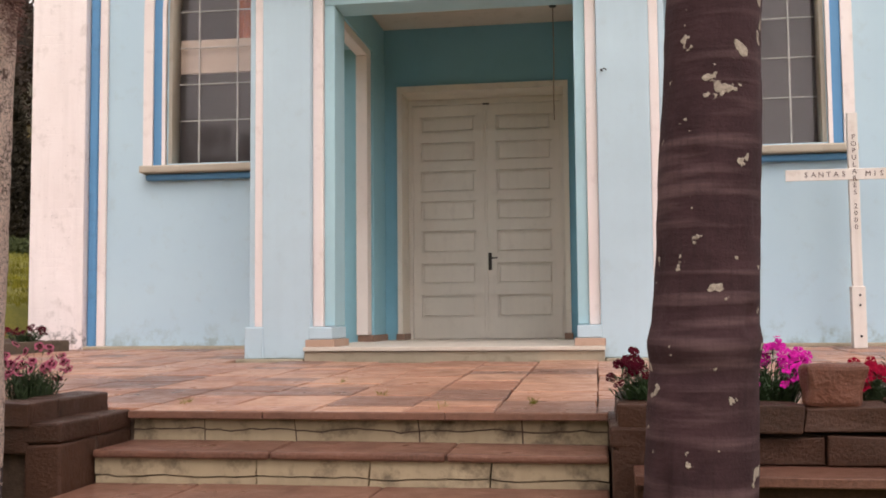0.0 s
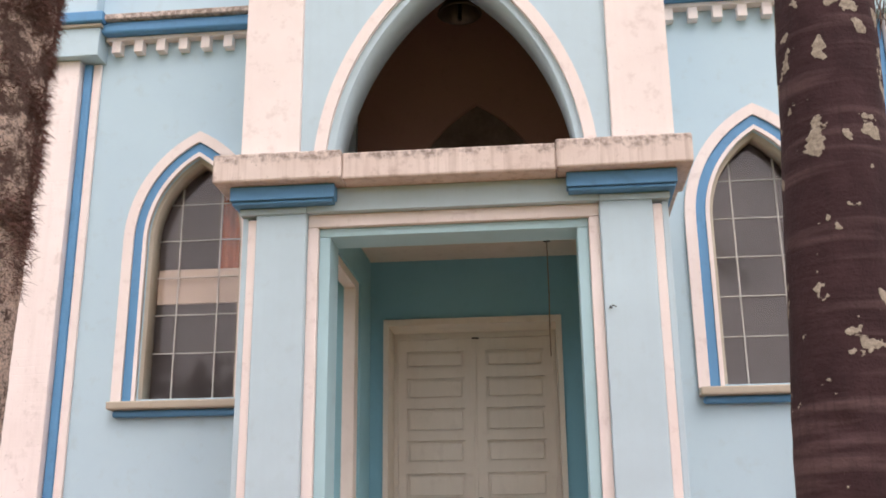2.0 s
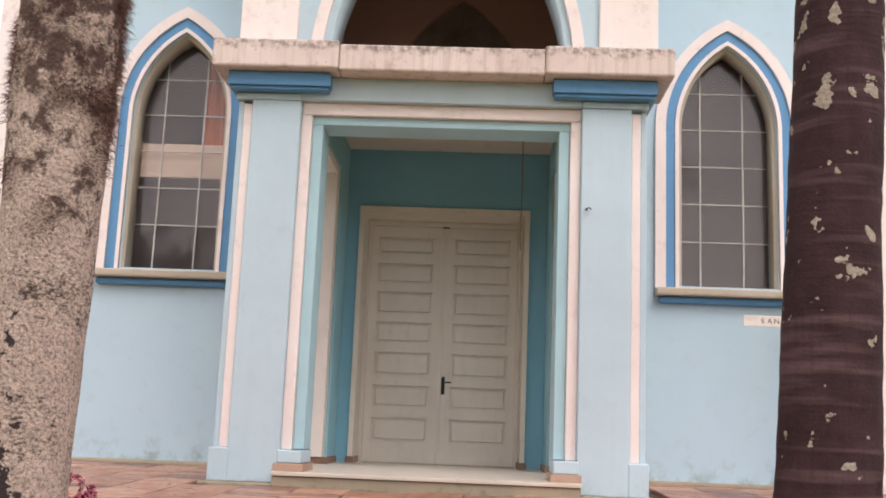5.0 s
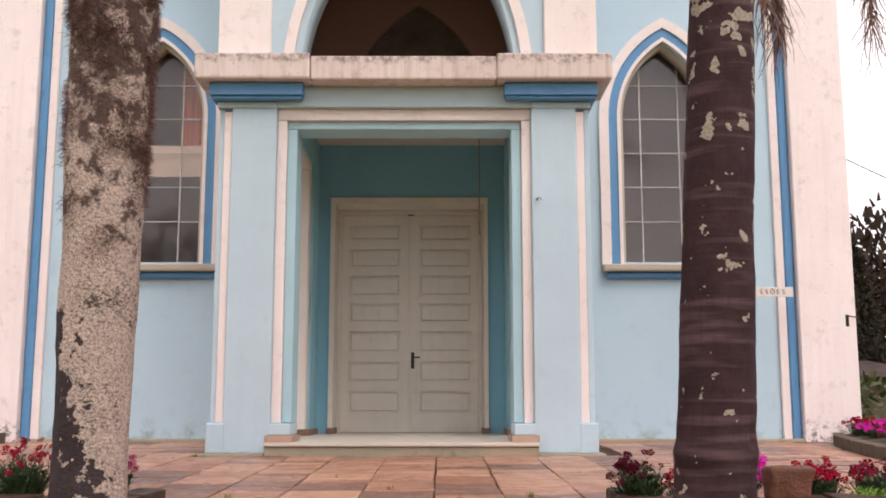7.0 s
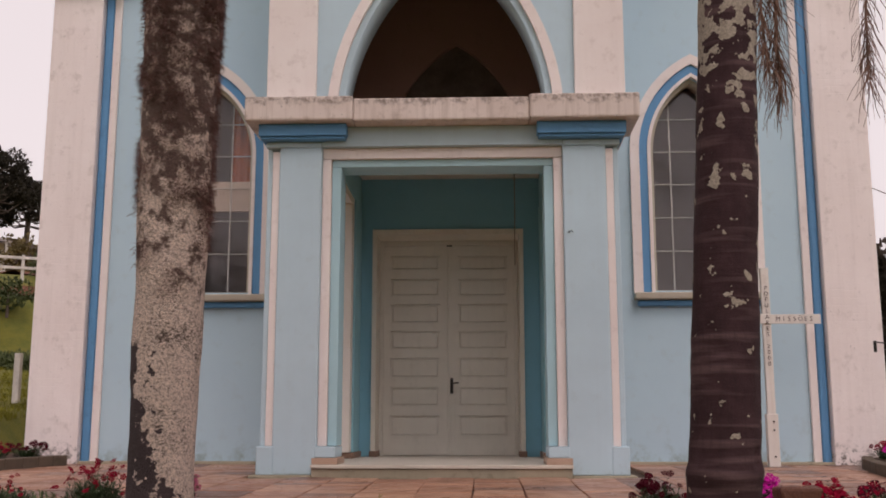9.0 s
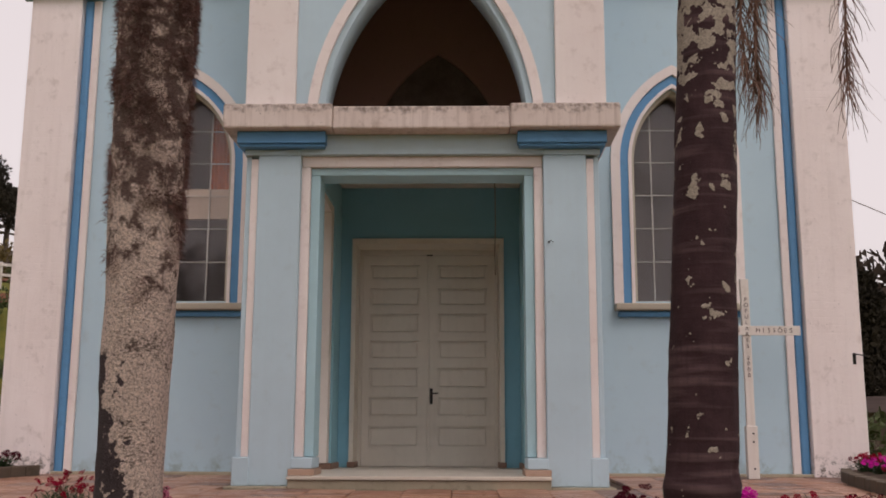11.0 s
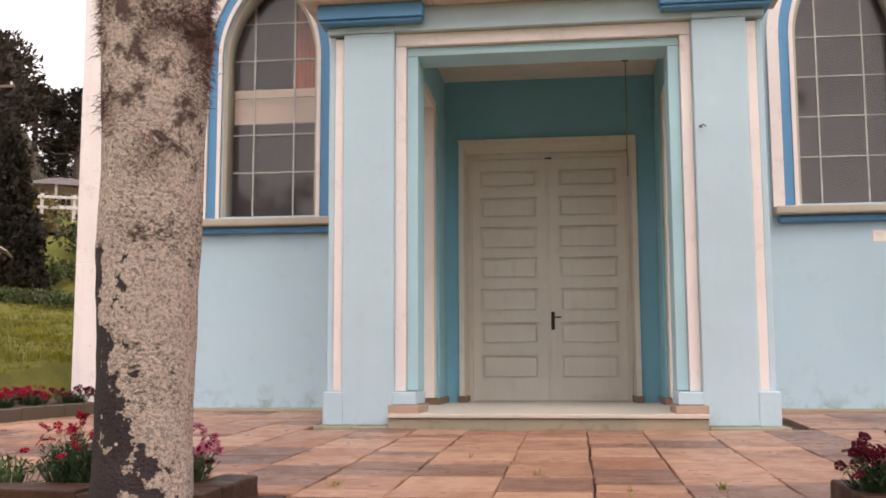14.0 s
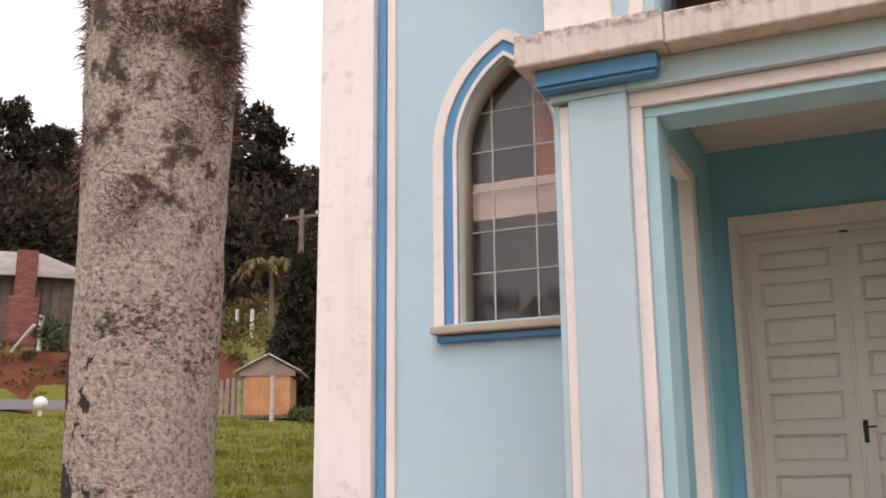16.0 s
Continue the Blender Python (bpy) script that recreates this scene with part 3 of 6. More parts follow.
# ---- planters beside the steps ----
def planter(name, x_in, x_out, label):
    th = thing(name, label, "planter wall", kind="structure")
    s = 1 if x_out > x_in else -1
    rnd = random.Random(5 + s)
    yf, yb = -4.75, -4.50
    for z0, z1 in ((-0.02, 0.10), (-0.145, -0.023)):
        x = x_in
        while abs(x - x_in) < abs(x_out - x_in) - 0.05:
            w = min(rnd.uniform(0.2, 0.52), abs(x_out - x))
            a, b = sorted((x, x + s * w))
            part("stone_block", hewn(box(a + 0.004, b - 0.004, yf + rnd.uniform(-0.022, 0.018), yb, z0 + 0.003, z1 + rnd.uniform(-0.016, 0.006), 0.007), 0.02, 9.0), M_BLOCK, th)
            x += s * w
    x = x_in + s * (0.26 if s < 0 else 0.06)
    while abs(x - x_in) < abs(x_out - x_in) - 0.05:
        w = min(rnd.uniform(0.8, 1.1), abs(x_out - x))
        a, b = sorted((x, x + s * w))
        part("ledge_slab", box(a + 0.003, b - 0.003, yf - 0.27, yb, -0.19, -0.15, 0.006), M_PLANK if s < 0 else M_TREAD, th, "orange plank ledge" if s < 0 else "")
        part("base_slab", box(a + 0.004, b - 0.004, yf - 0.15, yb, -0.95, -0.193, 0.01), M_BLOCK, th)
        x += s * w
    a, b = sorted((x_in, x_out))
    bm = bmesh.new()
    bmesh.ops.create_grid(bm, x_segments=40, y_segments=6, size=0.5)
    for v in bm.verts:
        x, y = a + 0.1 + (v.co.x + 0.5) * (b - a - 0.1), yb + (v.co.y + 0.5) * 0.42
        v.co = (x, y, 0.035 + 0.03 * noise.noise((x * 5, y * 5, 0)))
    part("soil", bm, M_SOIL, th)
    c, d = sorted((x_in, x_in + s * 0.17))
    part("end_block", hewn(box(c, d, yb + 0.003, yb + 0.5, -0.05, 0.092, 0.012), 0.012, 9.0), M_BLOCK, th)
    part("back_edge", box(a, b, yb + 0.42, yb + 0.5, -0.05, 0.03, 0.01), M_BLOCK, th)


planter("planter_1", -1.24, -5.9, "low brown sandstone planter wall with a plank ledge")
planter("planter_2", 1.36, 6.1, "low brown sandstone planter wall with a stone ledge")

# ---- church ----
church = thing("church", "pale blue and white rendered village church with pointed windows", "church")
WY = 2.25          # face of the front wall
WIN_X, WIN_SP, WIN_R = 3.17, 4.13, 1.173
WIN_W = 0.56

front = [(-5.3, -0.3), (5.36, -0.3), (5.36, 8.4), (-5.3, 8.4)]
bays = [arch(c, WIN_W, 2.30, WIN_SP, WIN_R) for c in (-WIN_X + 0.02, WIN_X + 0.02)]
portal = [(-1.3, -0.3), (1.3, -0.3), (1.3, 7.4), (-1.3, 7.4)]
part("front_wall", plate(front, bays + [portal], WY, WY + 0.3), M_BLUE, church, "pale blue rendered front wall, mouldy at its foot")

# nave behind the front
bm = box(-5.3, -5.0, WY + 0.3, 16, -0.3, 8.0, 0)
box(5.06, 5.36, WY + 0.3, 16, -0.3, 8.0, 0, bm)
box(-5.0, 5.06, 15.7, 16, -0.3, 8.0, 0, bm)
part("nave_wall", bm, M_WHITE, church)
part("nave_floor", box(-5.0, 5.06, WY + 0.3, 15.7, -0.3, 0.12, 0), M_INNER, church)
bm = bmesh.new()
vs = [bm.verts.new(c) for c in ((-5.7, WY + 0.31, 7.9), (0.03, WY + 0.31, 11.5), (5.76, WY + 0.31, 7.9), (-5.7, 16.3, 7.9), (0.03, 16.3, 11.5), (5.76, 16.3, 7.9))]
for f in ((0, 1, 4, 3), (1, 2, 5, 4), (0, 3, 5, 2), (0, 2, 1), (3, 4, 5)):
    bm.faces.new([vs[i] for i in f])
part("roof", bm, M_DARKROOF, church)
# unseen partitions, added to keep the space behind the windows dark
for s in (-1, 1):
    a, b = sorted((s * 1.6, s * 5.02))
    bm = box(a, b, 5.2, 5.3, -0.3, 8.0, 0)
    box(s * 1.62 - 0.02, s * 1.62 + 0.02, WY + 0.3, 5.2, -0.3, 8.0, 0, bm)
    part("partition", bm, M_INNER, church)

for s in (-1, 1):
    # corner buttress, trim strips and capital
    o = 0.05 if s > 0 else 0.0
    def sp(a, b):
        return sorted((s * a + o, s * b + o))
    x0, x1 = sp(4.66, 5.34)
    b = part("buttress", box(x0, x1, WY - 0.16, WY + 0.001, 0.09, 6.40, 0.012), M_BUTT, church, "white buttress with flaking paint")
    x0, x1 = sp(4.545, 4.655)
    bm = box(x0, x1, WY - 0.07, WY + 0.002, 0.10, 6.39, 0.03)
    part("blue_strip", bm, M_TRIM, church, "strong blue vertical strip")
    x0, x1 = sp(4.44, 4.543)
    part("white_strip", box(x0, x1, WY - 0.05, WY + 0.002, 0.10, 6.39, 0.015), M_WHITE, church)
    x0, x1 = sp(4.40, 5.5)
    cap = part("capital", box(x0, x1, WY - 0.27, WY + 0.003, 6.40, 6.77, 0.01), M_PIER, church)
    x0, x1 = sp(4.34, 5.58)
    part("capital_moulding", box(x0, x1, WY - 0.36, WY + 0.003, 6.81, 6.95, 0.02), M_TRIM, cap)
    x0, x1 = sp(4.37, 5.54)
    part("capital_neck", box(x0, x1, WY - 0.31, WY + 0.003, 6.772, 6.808, 0.01), M_CREAM, cap)
    x0, x1 = sp(4.5, 5.34)
    part("upper_buttress", box(x0, x1, WY - 0.2, WY + 0.002, 6.952, 8.4, 0.012), M_PIER, church)
    # cornice with dentils between buttress and tower
    x0, x1 = sp(1.96, 4.40)
    cor = part("cornice", box(x0, x1, WY - 0.24, WY + 0.004, 6.705, 6.85, 0.025), M_TRIM, church, "blue cornice over a row of white dentils")
    x0, x1 = sp(1.96, 4.38)
    part("cornice_top", box(x0, x1, WY - 0.30, WY + 0.004, 6.853, 6.925, 0.012), M_SLAB, cor)
    part("cornice_band", box(x0, x1, WY - 0.12, WY + 0.004, 6.65, 6.702, 0.006), M_WHITE, cor)
    for k in range(9):
        x0, x1 = sp(4.30 - 0.278 * k, 4.19 - 0.278 * k)
        part("dentil", box(x0, x1, WY - 0.12, WY + 0.004, 6.495, 6.648, 0.006), M_WHITE, cor)
    # curb along the foot of the wall
    x0, x1 = sp(1.99, 5.3)
    part("foot_curb", box(x0, x1, WY - 0.13, WY + 0.01, -0.05, 0.165, 0.015), M_CONC, church)

ROWS = [2.405 + 0.4455 * i for i in range(7)]


def window(cx, interior):
    th = part("window", arch_band(cx, WIN_W + 0.152, WIN_W + 0.27, 2.262, WIN_SP, WIN_R + 0.152, WY - 0.06, WY + 0.004), M_WHITE, church, "pointed window with white and blue mouldings")
    part("blue_moulding", arch_band(cx, WIN_W + 0.045, WIN_W + 0.15, 2.264, WIN_SP, WIN_R + 0.045, WY - 0.03, WY + 0.004), M_TRIM, th)
    part("inner_moulding", arch_band(cx, WIN_W + 0.0, WIN_W + 0.043, 2.264, WIN_SP, WIN_R, WY - 0.045, WY + 0.006), M_WHITE, th)
    part("reveal", arch_band(cx, WIN_W - 0.045, WIN_W + 0.01, 2.31, WIN_SP, WIN_R - 0.045, WY + 0.05, WY + 0.298), M_SILL, th)
    part("sill", box(cx - 0.83, cx + 0.83, WY - 0.17, WY + 0.25, 2.175, 2.262, 0.018), M_SILL, th, "cream window sill")
    part("sill_moulding", box(cx - 0.79, cx + 0.79, WY - 0.09, WY + 0.003, 2.095, 2.172, 0.03), M_TRIM, th)
    gy = WY + 0.26
    shape = arch(cx, WIN_W - 0.045, 2.31, WIN_SP, WIN_R - 0.045)
    bars = (cx - 0.265, cx + 0.215) if interior else (cx - 0.26, cx + 0.23)
    cols = [cx - 0.6, *bars, cx + 0.6]
    rows = [2.2] + ROWS[1:] + [5.6]
    for a, b in zip(cols, cols[1:]):
        for c, d in zip(rows, rows[1:]):
            cell = clip([(a + 0.004, c + 0.004), (b - 0.004, c + 0.004), (b - 0.004, d - 0.004), (a + 0.004, d - 0.004)], shape)
            if len(cell) > 2:
                pane = part("pane", plate(cell, [], gy, gy + 0.004), M_GLASS, th)
                pane.visible_shadow = False
    for x in bars:
        zt = max(z for xx, z in clip([(x - 0.008, 2.3), (x + 0.008, 2.3), (x + 0.008, 5.6), (x - 0.008, 5.6)], shape))
        part("glazing_bar", box(x - 0.009, x + 0.009, gy - 0.012, gy + 0.012, 2.31, zt, 0.003), M_BAR, th)
    for z in ROWS[1:6]:
        cell = clip([(cx - 0.7, z - 0.006), (cx + 0.7, z - 0.006), (cx + 0.7, z + 0.006), (cx - 0.7, z + 0.006)], shape)
        xs = [p[0] for p in cell]
        part("glazing_bar", box(min(xs), max(xs), gy - 0.012, gy + 0.012, z - 0.007, z + 0.007, 0.003), M_BAR, th)
    part("bottom_rail", box(cx - 0.51, cx + 0.51, gy - 0.02, gy + 0.02, 2.31, 2.335, 0.004), M_SILL, th)


window(-WIN_X + 0.02, True)
window(WIN_X + 0.02, False)
# behind the panes of one window: a pale gallery rail and a reddish hanging
part("gallery_rail", box(-3.9, -2.4, WY + 0.302, WY + 0.35, 3.44, 3.85, 0.004), plain("cream_rail_paint", (0.80, 0.72, 0.56), 0.7, 0, 0.15, 3), church, "pale gallery rail behind the panes")
bm = bmesh.new()
bmesh.ops.create_grid(bm, x_segments=24, y_segments=2, size=0.5)
for v in bm.verts:
    v.co = (-2.72 + v.co.x * 0.46, WY + 0.36 + 0.03 * math.sin(v.co.x * 26), 4.5 + v.co.y * 1.3)
part("curtain", bm, plain("rust_red_cloth", (0.62, 0.21, 0.08), 0.9), church, "rust-red curtain behind the panes")

# ---- porch, the foot of the tower ----
for s in (-1, 1):
    def sp(a, b):
        return sorted((s * a, s * b))
    x0, x1 = sp(1.31, 1.77)
    pier = part("porch_pier", box(x0, x1, 0.0, 0.55, 0.10, 3.60, 0.012), M_PIER, church, "pale blue porch pier with white corner strips")
    x0, x1 = sp(1.772, 1.855)
    part("corner_strip", box(x0, x1, 0.035, 0.54, 0.39, 3.57, 0.01), M_WHITE, pier)
    x0, x1 = sp(1.857, 1.912)
    part("outer_strip", box(x0, x1, 0.06, 0.55, 0.10, 3.60, 0.01), M_PIER, pier)
    x0, x1 = sp(1.755, 1.935)
    part("corner_base", box(x0, x1, -0.012, 0.56, 0.10, 0.39, 0.012), M_PIER, pier)
    x0, x1 = sp(1.212, 1.309)
    part("white_band", box(x0, x1, 0.075, 0.55, 0.39, 3.487, 0.008), M_WHITE, pier)
    x0, x1 = sp(1.11, 1.21)
    part("inner_band", box(x0, x1, 0.125, 0.5, 0.395, 3.405, 0.008), M_BAND, pier)
    x0, x1 = sp(1.105, 1.325)
    part("inner_base", box(x0, x1, -0.008, 0.52, 0.275, 0.388, 0.012), M_PIER, pier)
    x0, x1 = sp(1.08, 1.35)
    part("base_tile", box(x0, x1, -0.03, 0.53, 0.206, 0.273, 0.006), M_BASETILE, pier, "mottled pinkish base tile")
    # side of the porch: open bay under a deep beam, framed in cream
    x0, x1 = sp(1.20, 1.77)
    part("side_beam", box(x0, x1, 0.556, 2.776, 3.503, 3.912, 0.006), M_MIDTEAL, church)
    x0, x1 = sp(1.32, 1.77)
    part("side_jamb", box(x0, x1, 2.05, WY - 0.002, 0.07, 3.5, 0.006), M_MIDTEAL, church)
    x0, x1 = sp(1.215, 1.345)
    fr_ = part("side_trim", box(x0, x1, 1.93, 2.12, 0.28, 3.40, 0.008), M_TRIMCREAM, church, "cream trim round the side opening")
    part("side_trim_head", box(x0, x1, 0.552, 2.12, 3.402, 3.50, 0.008), M_TRIMCREAM, fr_)
    # reveal between front wall and door wall
    x0, x1 = sp(1.19, 1.32)
    part("rear_pier", box(x0, x1, 2.14, 2.776, 0.206, 3.5, 0.01), M_MIDTEAL, church)
    x0, x1 = sp(1.165, 1.34)
    part("skirting", box(x0, x1, 1.97, 2.775, 0.206, 0.278, 0.006), M_PINKTILE, church, "brown skirting tile")
    # tower pilasters
    x0, x1 = sorted((s * 1.42 + 0.035, s * 1.965 + 0.035))
    part("tower_pilaster", box(x0, x1, -0.05, 0.6, 4.08, 8.4, 0.012), M_WHITE, church, "white tower pilaster")
    # blue bracket under the roof slab
    x0, x1 = sp(1.03, 1.985)
    br = part("bracket", box(x0, x1, -0.14, 0.6, 3.70, 3.832, 0.008), M_TRIM, church, "blue bracket under the roof slab")
    x0, x1 = sp(1.045, 1.97)
    part("bracket_base", box(x0, x1, -0.115, 0.58, 3.667, 3.698, 0.012), M_TRIM, br)
    x0, x1 = sp(1.312, 1.925)
    part("bracket_neck", box(x0, x1, -0.004, 0.57, 3.602, 3.665, 0.008), M_PIER, br)
    x0, x1 = sp(0.95, 2.12)
    part("slab_end", box(x0, x1, -0.255, 0.548, 3.838, 4.108, 0.02), M_SLAB, church, "rain-stained white roof slab")
    x0, x1 = sp(1.36, 2.12)
    part("slab_side", box(x0, x1, 0.551, WY - 0.01, 3.948, 4.11, 0.01), M_SLAB, church)

part("lintel", box(-1.308, 1.308, 0.0, 0.55, 3.612, 3.83, 0.004), M_PIER, church)
part("lintel_white_band", box(-1.308, 1.308, 0.075, 0.54, 3.49, 3.61, 0.008), M_WHITE, church)
part("lintel_inner_band", box(-1.21, 1.21, 0.125, 0.5, 3.407, 3.488, 0.006), M_BAND, church)
part("porch_roof", box(-1.357, 1.357, 0.551, WY - 0.01, 3.975, 4.09, 0.01), M_SLAB, church)
part("slab_middle", box(-0.949, 0.949, -0.225, 0.548, 3.833, 4.085, 0.02), M_SLAB, church, "rain-stained white roof slab")
part("porch_ceiling", box(-1.319, 1.319, 0.551, 2.779, 3.915, 3.972, 0), M_CREAM, church, "cream porch ceiling")
part("platform", box(-1.34, 1.34, -0.10, 3.2, -0.05, 0.168, 0.01), M_CONC, church, "stained concrete step")
part("platform_slab", box(-1.345, 1.345, -0.125, 3.3, 0.17, 0.206, 0.006), M_PLATFORM, church, "worn marble threshold")
bm = box(-2.0, -1.347, -0.07, 0.6, -0.05, 0.099, 0.012)
part("plinth", bm, M_CONC, church)
part("plinth", box(1.347, 2.0, -0.07, 0.6, -0.05, 0.099, 0.012), M_CONC, church)
part("plinth", box(-2.0, -1.7, 0.602, WY, -0.05, 0.099, 0.012), M_CONC, church)
part("plinth", box(1.7, 2.0, 0.602, WY, -0.05, 0.099, 0.012), M_CONC, church)

# door wall and door, set deep in the masonry
DC, DW, DY, DT, DF = -0.03, 2.78, 3.17, 3.06, 3.215


def u_shape(half_out, half_in, top_out, top_in, z0):
    """Outline of a surround, open at its foot."""
    return [(DC + half_out, z0), (DC + half_out, top_out), (DC - half_out, top_out), (DC - half_out, z0), (DC - half_in, z0), (DC - half_in, top_in), (DC + half_in, top_in), (DC + half_in, z0)]


part("door_wall", plate([(-1.5, 0.0), (1.5, 0.0), (1.5, 4.0), (-1.5, 4.0)], [[(DC - 0.985, 0.1), (DC + 0.985, 0.1), (DC + 0.985, 3.18), (DC - 0.985, 3.18)]], DW, DW + 0.5), M_TEAL_SHADED, church, "teal blue wall round the door")
fr = part("door_frame", plate(u_shape(1.012, 0.955, DF, 3.145, 0.206), [], DW - 0.03, DW - 0.002), M_FRAME, church, "cream surround of a deep doorway")
# splayed masonry reveal between the surround and the timber jamb
ring_a, ring_b = u_shape(0.984, 0.955, 3.179, 3.145, 0.206), u_shape(0.984, 0.945, 3.179, 3.125, 0.206)
vs = [(x, DW, z) for x, z in ring_a] + [(x, DY - 0.03, z) for x, z in ring_b]
fs = [(k, (k + 1) % 8, (k + 1) % 8 + 8, k + 8) for k in range(8)]
fs += [(0, 7, 6, 1), (1, 6, 5, 2), (2, 5, 4, 3), (8, 9, 14, 15), (9, 10, 13, 14), (10, 11, 12, 13)]
part("reveal", mesh_of("reveal", vs, fs), M_FRAME, fr)
part("jamb", plate(u_shape(0.984, 0.897, 3.179, DT, 0.206), [], DY - 0.028, DY + 0.06), M_DOOR, fr, "greyish timber jamb")
part("jamb_bead", plate(u_shape(0.925, 0.899, 3.10, DT + 0.002, 0.206), [], DY - 0.042, DY - 0.029), M_DOOR, fr)
for s in (-1, 1):
    a, b = sorted((DC + s * 0.93, DC + s * 1.03))
    part("frame_foot", box(a, b, DW - 0.045, DY - 0.03, 0.206, 0.278, 0.005), M_PINKTILE, fr)
PANELS = [(0.46, 0.74), (0.86, 1.12), (1.24, 1.515), (1.63, 1.88), (1.98, 2.25), (2.355, 2.60), (2.72, 2.92)]
for s in (-1, 1):
    a, b = sorted((DC + s * 0.005, DC + s * 0.895))
    pa, pb = sorted((DC + s * 0.125, DC + s * 0.80))
    holes = [[(pa, z0), (pb, z0), (pb, z1), (pa, z1)] for z0, z1 in PANELS]
    leaf = part("door_leaf", plate([(a, 0.212), (b, 0.212), (b, DT - 0.004), (a, DT - 0.004)], holes, DY + 0.005, DY + 0.06), M_DOOR, church, "tall greyish-white panelled door leaf, shut")
    for z0, z1 in PANELS:
        bm = box(pa + 0.001, pb - 0.001, DY + 0.045, DY + 0.062, z0 + 0.001, z1 - 0.001, 0)
        box(pa + 0.03, pb - 0.03, DY + 0.026, DY + 0.046, z0 + 0.028, z1 - 0.028, 0.016, bm)
        part("panel", bm, M_DOOR, leaf)
    if s > 0:
        bm = box(DC + 0.02, DC + 0.06, DY - 0.012, DY + 0.006, 1.03, 1.24, 0.006)
        tube([(DC + 0.04, DY - 0.01, 1.17), (DC + 0.04, DY - 0.055, 1.17), (DC + 0.135, DY - 0.06, 1.175)], 0.009, 8, bm)
        part("door_handle", bm, M_BLACKMETAL, leaf, "dark iron lever handle with a long plate")
        part("meeting_strip", box(DC - 0.022, DC + 0.016, DY - 0.01, DY + 0.006, 0.22, DT - 0.01, 0.005), M_DOOR, leaf)
part("keeper", box(DC - 0.03, DC + 0.05, DY - 0.034, DY + 0.02, DT - 0.012, DT + 0.012, 0.004), M_BLACKMETAL, fr)

# bell loft over the porch
TW = (1.12, 3.9, 2.63)
TC = 0.035
hole = arch(TC, TW[0], 4.0, TW[1], TW[2], 24)
hole = [(TC - TW[0], 4.0), (TC + TW[0], 4.0)] + [p for p in hole[2:] if p[1] > 4.0]
part("tower_wall", plate([(TC - 1.419, 3.9), (TC + 1.419, 3.9), (TC + 1.419, 8.4), (TC - 1.419, 8.4)], [hole], 0.02, 0.5), M_PIER, church, "pale blue tower wall with a tall pointed opening")
part("loft_arch_band", arch_band(TC, TW[0] + 0.07, TW[0] + 0.18, 4.09, TW[1], TW[2] + 0.07, -0.03, 0.021, 24), M_WHITE, church, "white band round the loft opening")
part("tower_side", box(-1.96, -1.42, 0.6, WY, 4.08, 8.4, 0), M_PIER, church)
part("tower_side", box(1.42, 1.96, 0.6, WY, 4.08, 8.4, 0), M_PIER, church)
inner = arch(0.1, 0.90, 4.05, 4.13, 1.8)
part("loft_back_wall", plate([(-1.42, 4.0), (1.42, 4.0), (1.42, 8.4), (-1.42, 8.4)], [inner], WY + 0.1, WY + 0.3), M_BROWNWALL, church, "brown loft wall with a dark pointed doorway")
# panel added in the open doorway, to lighten the black void behind
part("loft_door", plate(arch(0.1, 0.92, 4.04, 4.13, 1.82), [], WY + 0.2, WY + 0.24), M_WOOD, church, "dark brown panel added across the pointed loft doorway")
part("loft_lining", box(-1.419, -1.39, 0.5, WY + 0.1, 4.1, 8.4, 0), M_BROWNWALL, church)
part("loft_lining", box(1.39, 1.419, 0.5, WY + 0.1, 4.1, 8.4, 0), M_BROWNWALL, church)
part("loft_ceiling", box(-1.42, 1.42, 0.5, WY + 0.3, 7.2, 7.3, 0), M_BROWNWALL, church)
part("tower_roof", box(-2.1, 2.1, -0.2, WY + 0.4, 8.41, 8.6, 0.01), M_SLAB, church)
bell = thing("bell", "dull bronze bell hanging in the tower opening", "bell", (0.03, 1.0, 0))
prof = ((0.03, 6.62), (0.11, 6.6), (0.14, 6.5), (0.15, 6.35), (0.175, 6.22), (0.225, 6.12), (0.235, 6.09), (0.21, 6.095), (0.15, 6.25), (0.1, 6.5), (0.0, 6.55))
vs, fs, N = [], [], 28
for r, z in prof:
    vs += [(r * math.cos(2 * math.pi * k / N), r * math.sin(2 * math.pi * k / N), z) for k in range(N)]
for j in range(len(prof) - 1):
    fs += [(j * N + k, j * N + (k + 1) % N, (j + 1) * N + (k + 1) % N, (j + 1) * N + k) for k in range(N)]
smooth(part("bell_body", mesh_of("bell_body", vs, fs), M_BRONZE, bell))
part("clapper", tube([(0, 0, 6.5), (0, 0, 6.1), (0, 0, 6.02)], 0.022, 8), M_BLACKMETAL, bell)
part("headstock", box(-1.36, 1.33, -0.07, 0.07, 6.62, 6.78, 0.01), M_WOOD, bell, "dark timber beam")

# bell rope that comes through the porch ceiling
rope = thing("bell_rope", "thin bell rope hanging through the porch ceiling", "rope", (0.85, 2.1, 0))
part("cord", tube([(0, 0, 3.915), (0.004, 0, 3.3), (-0.004, 0.0, 2.9), (0.0, 0, 2.62)], 0.006, 6), M_ROPE, rope)
part("ceiling_ring", tube([(0, 0, 3.914), (0, 0, 3.885)], 0.04, 12), M_BLACKMETAL, rope)

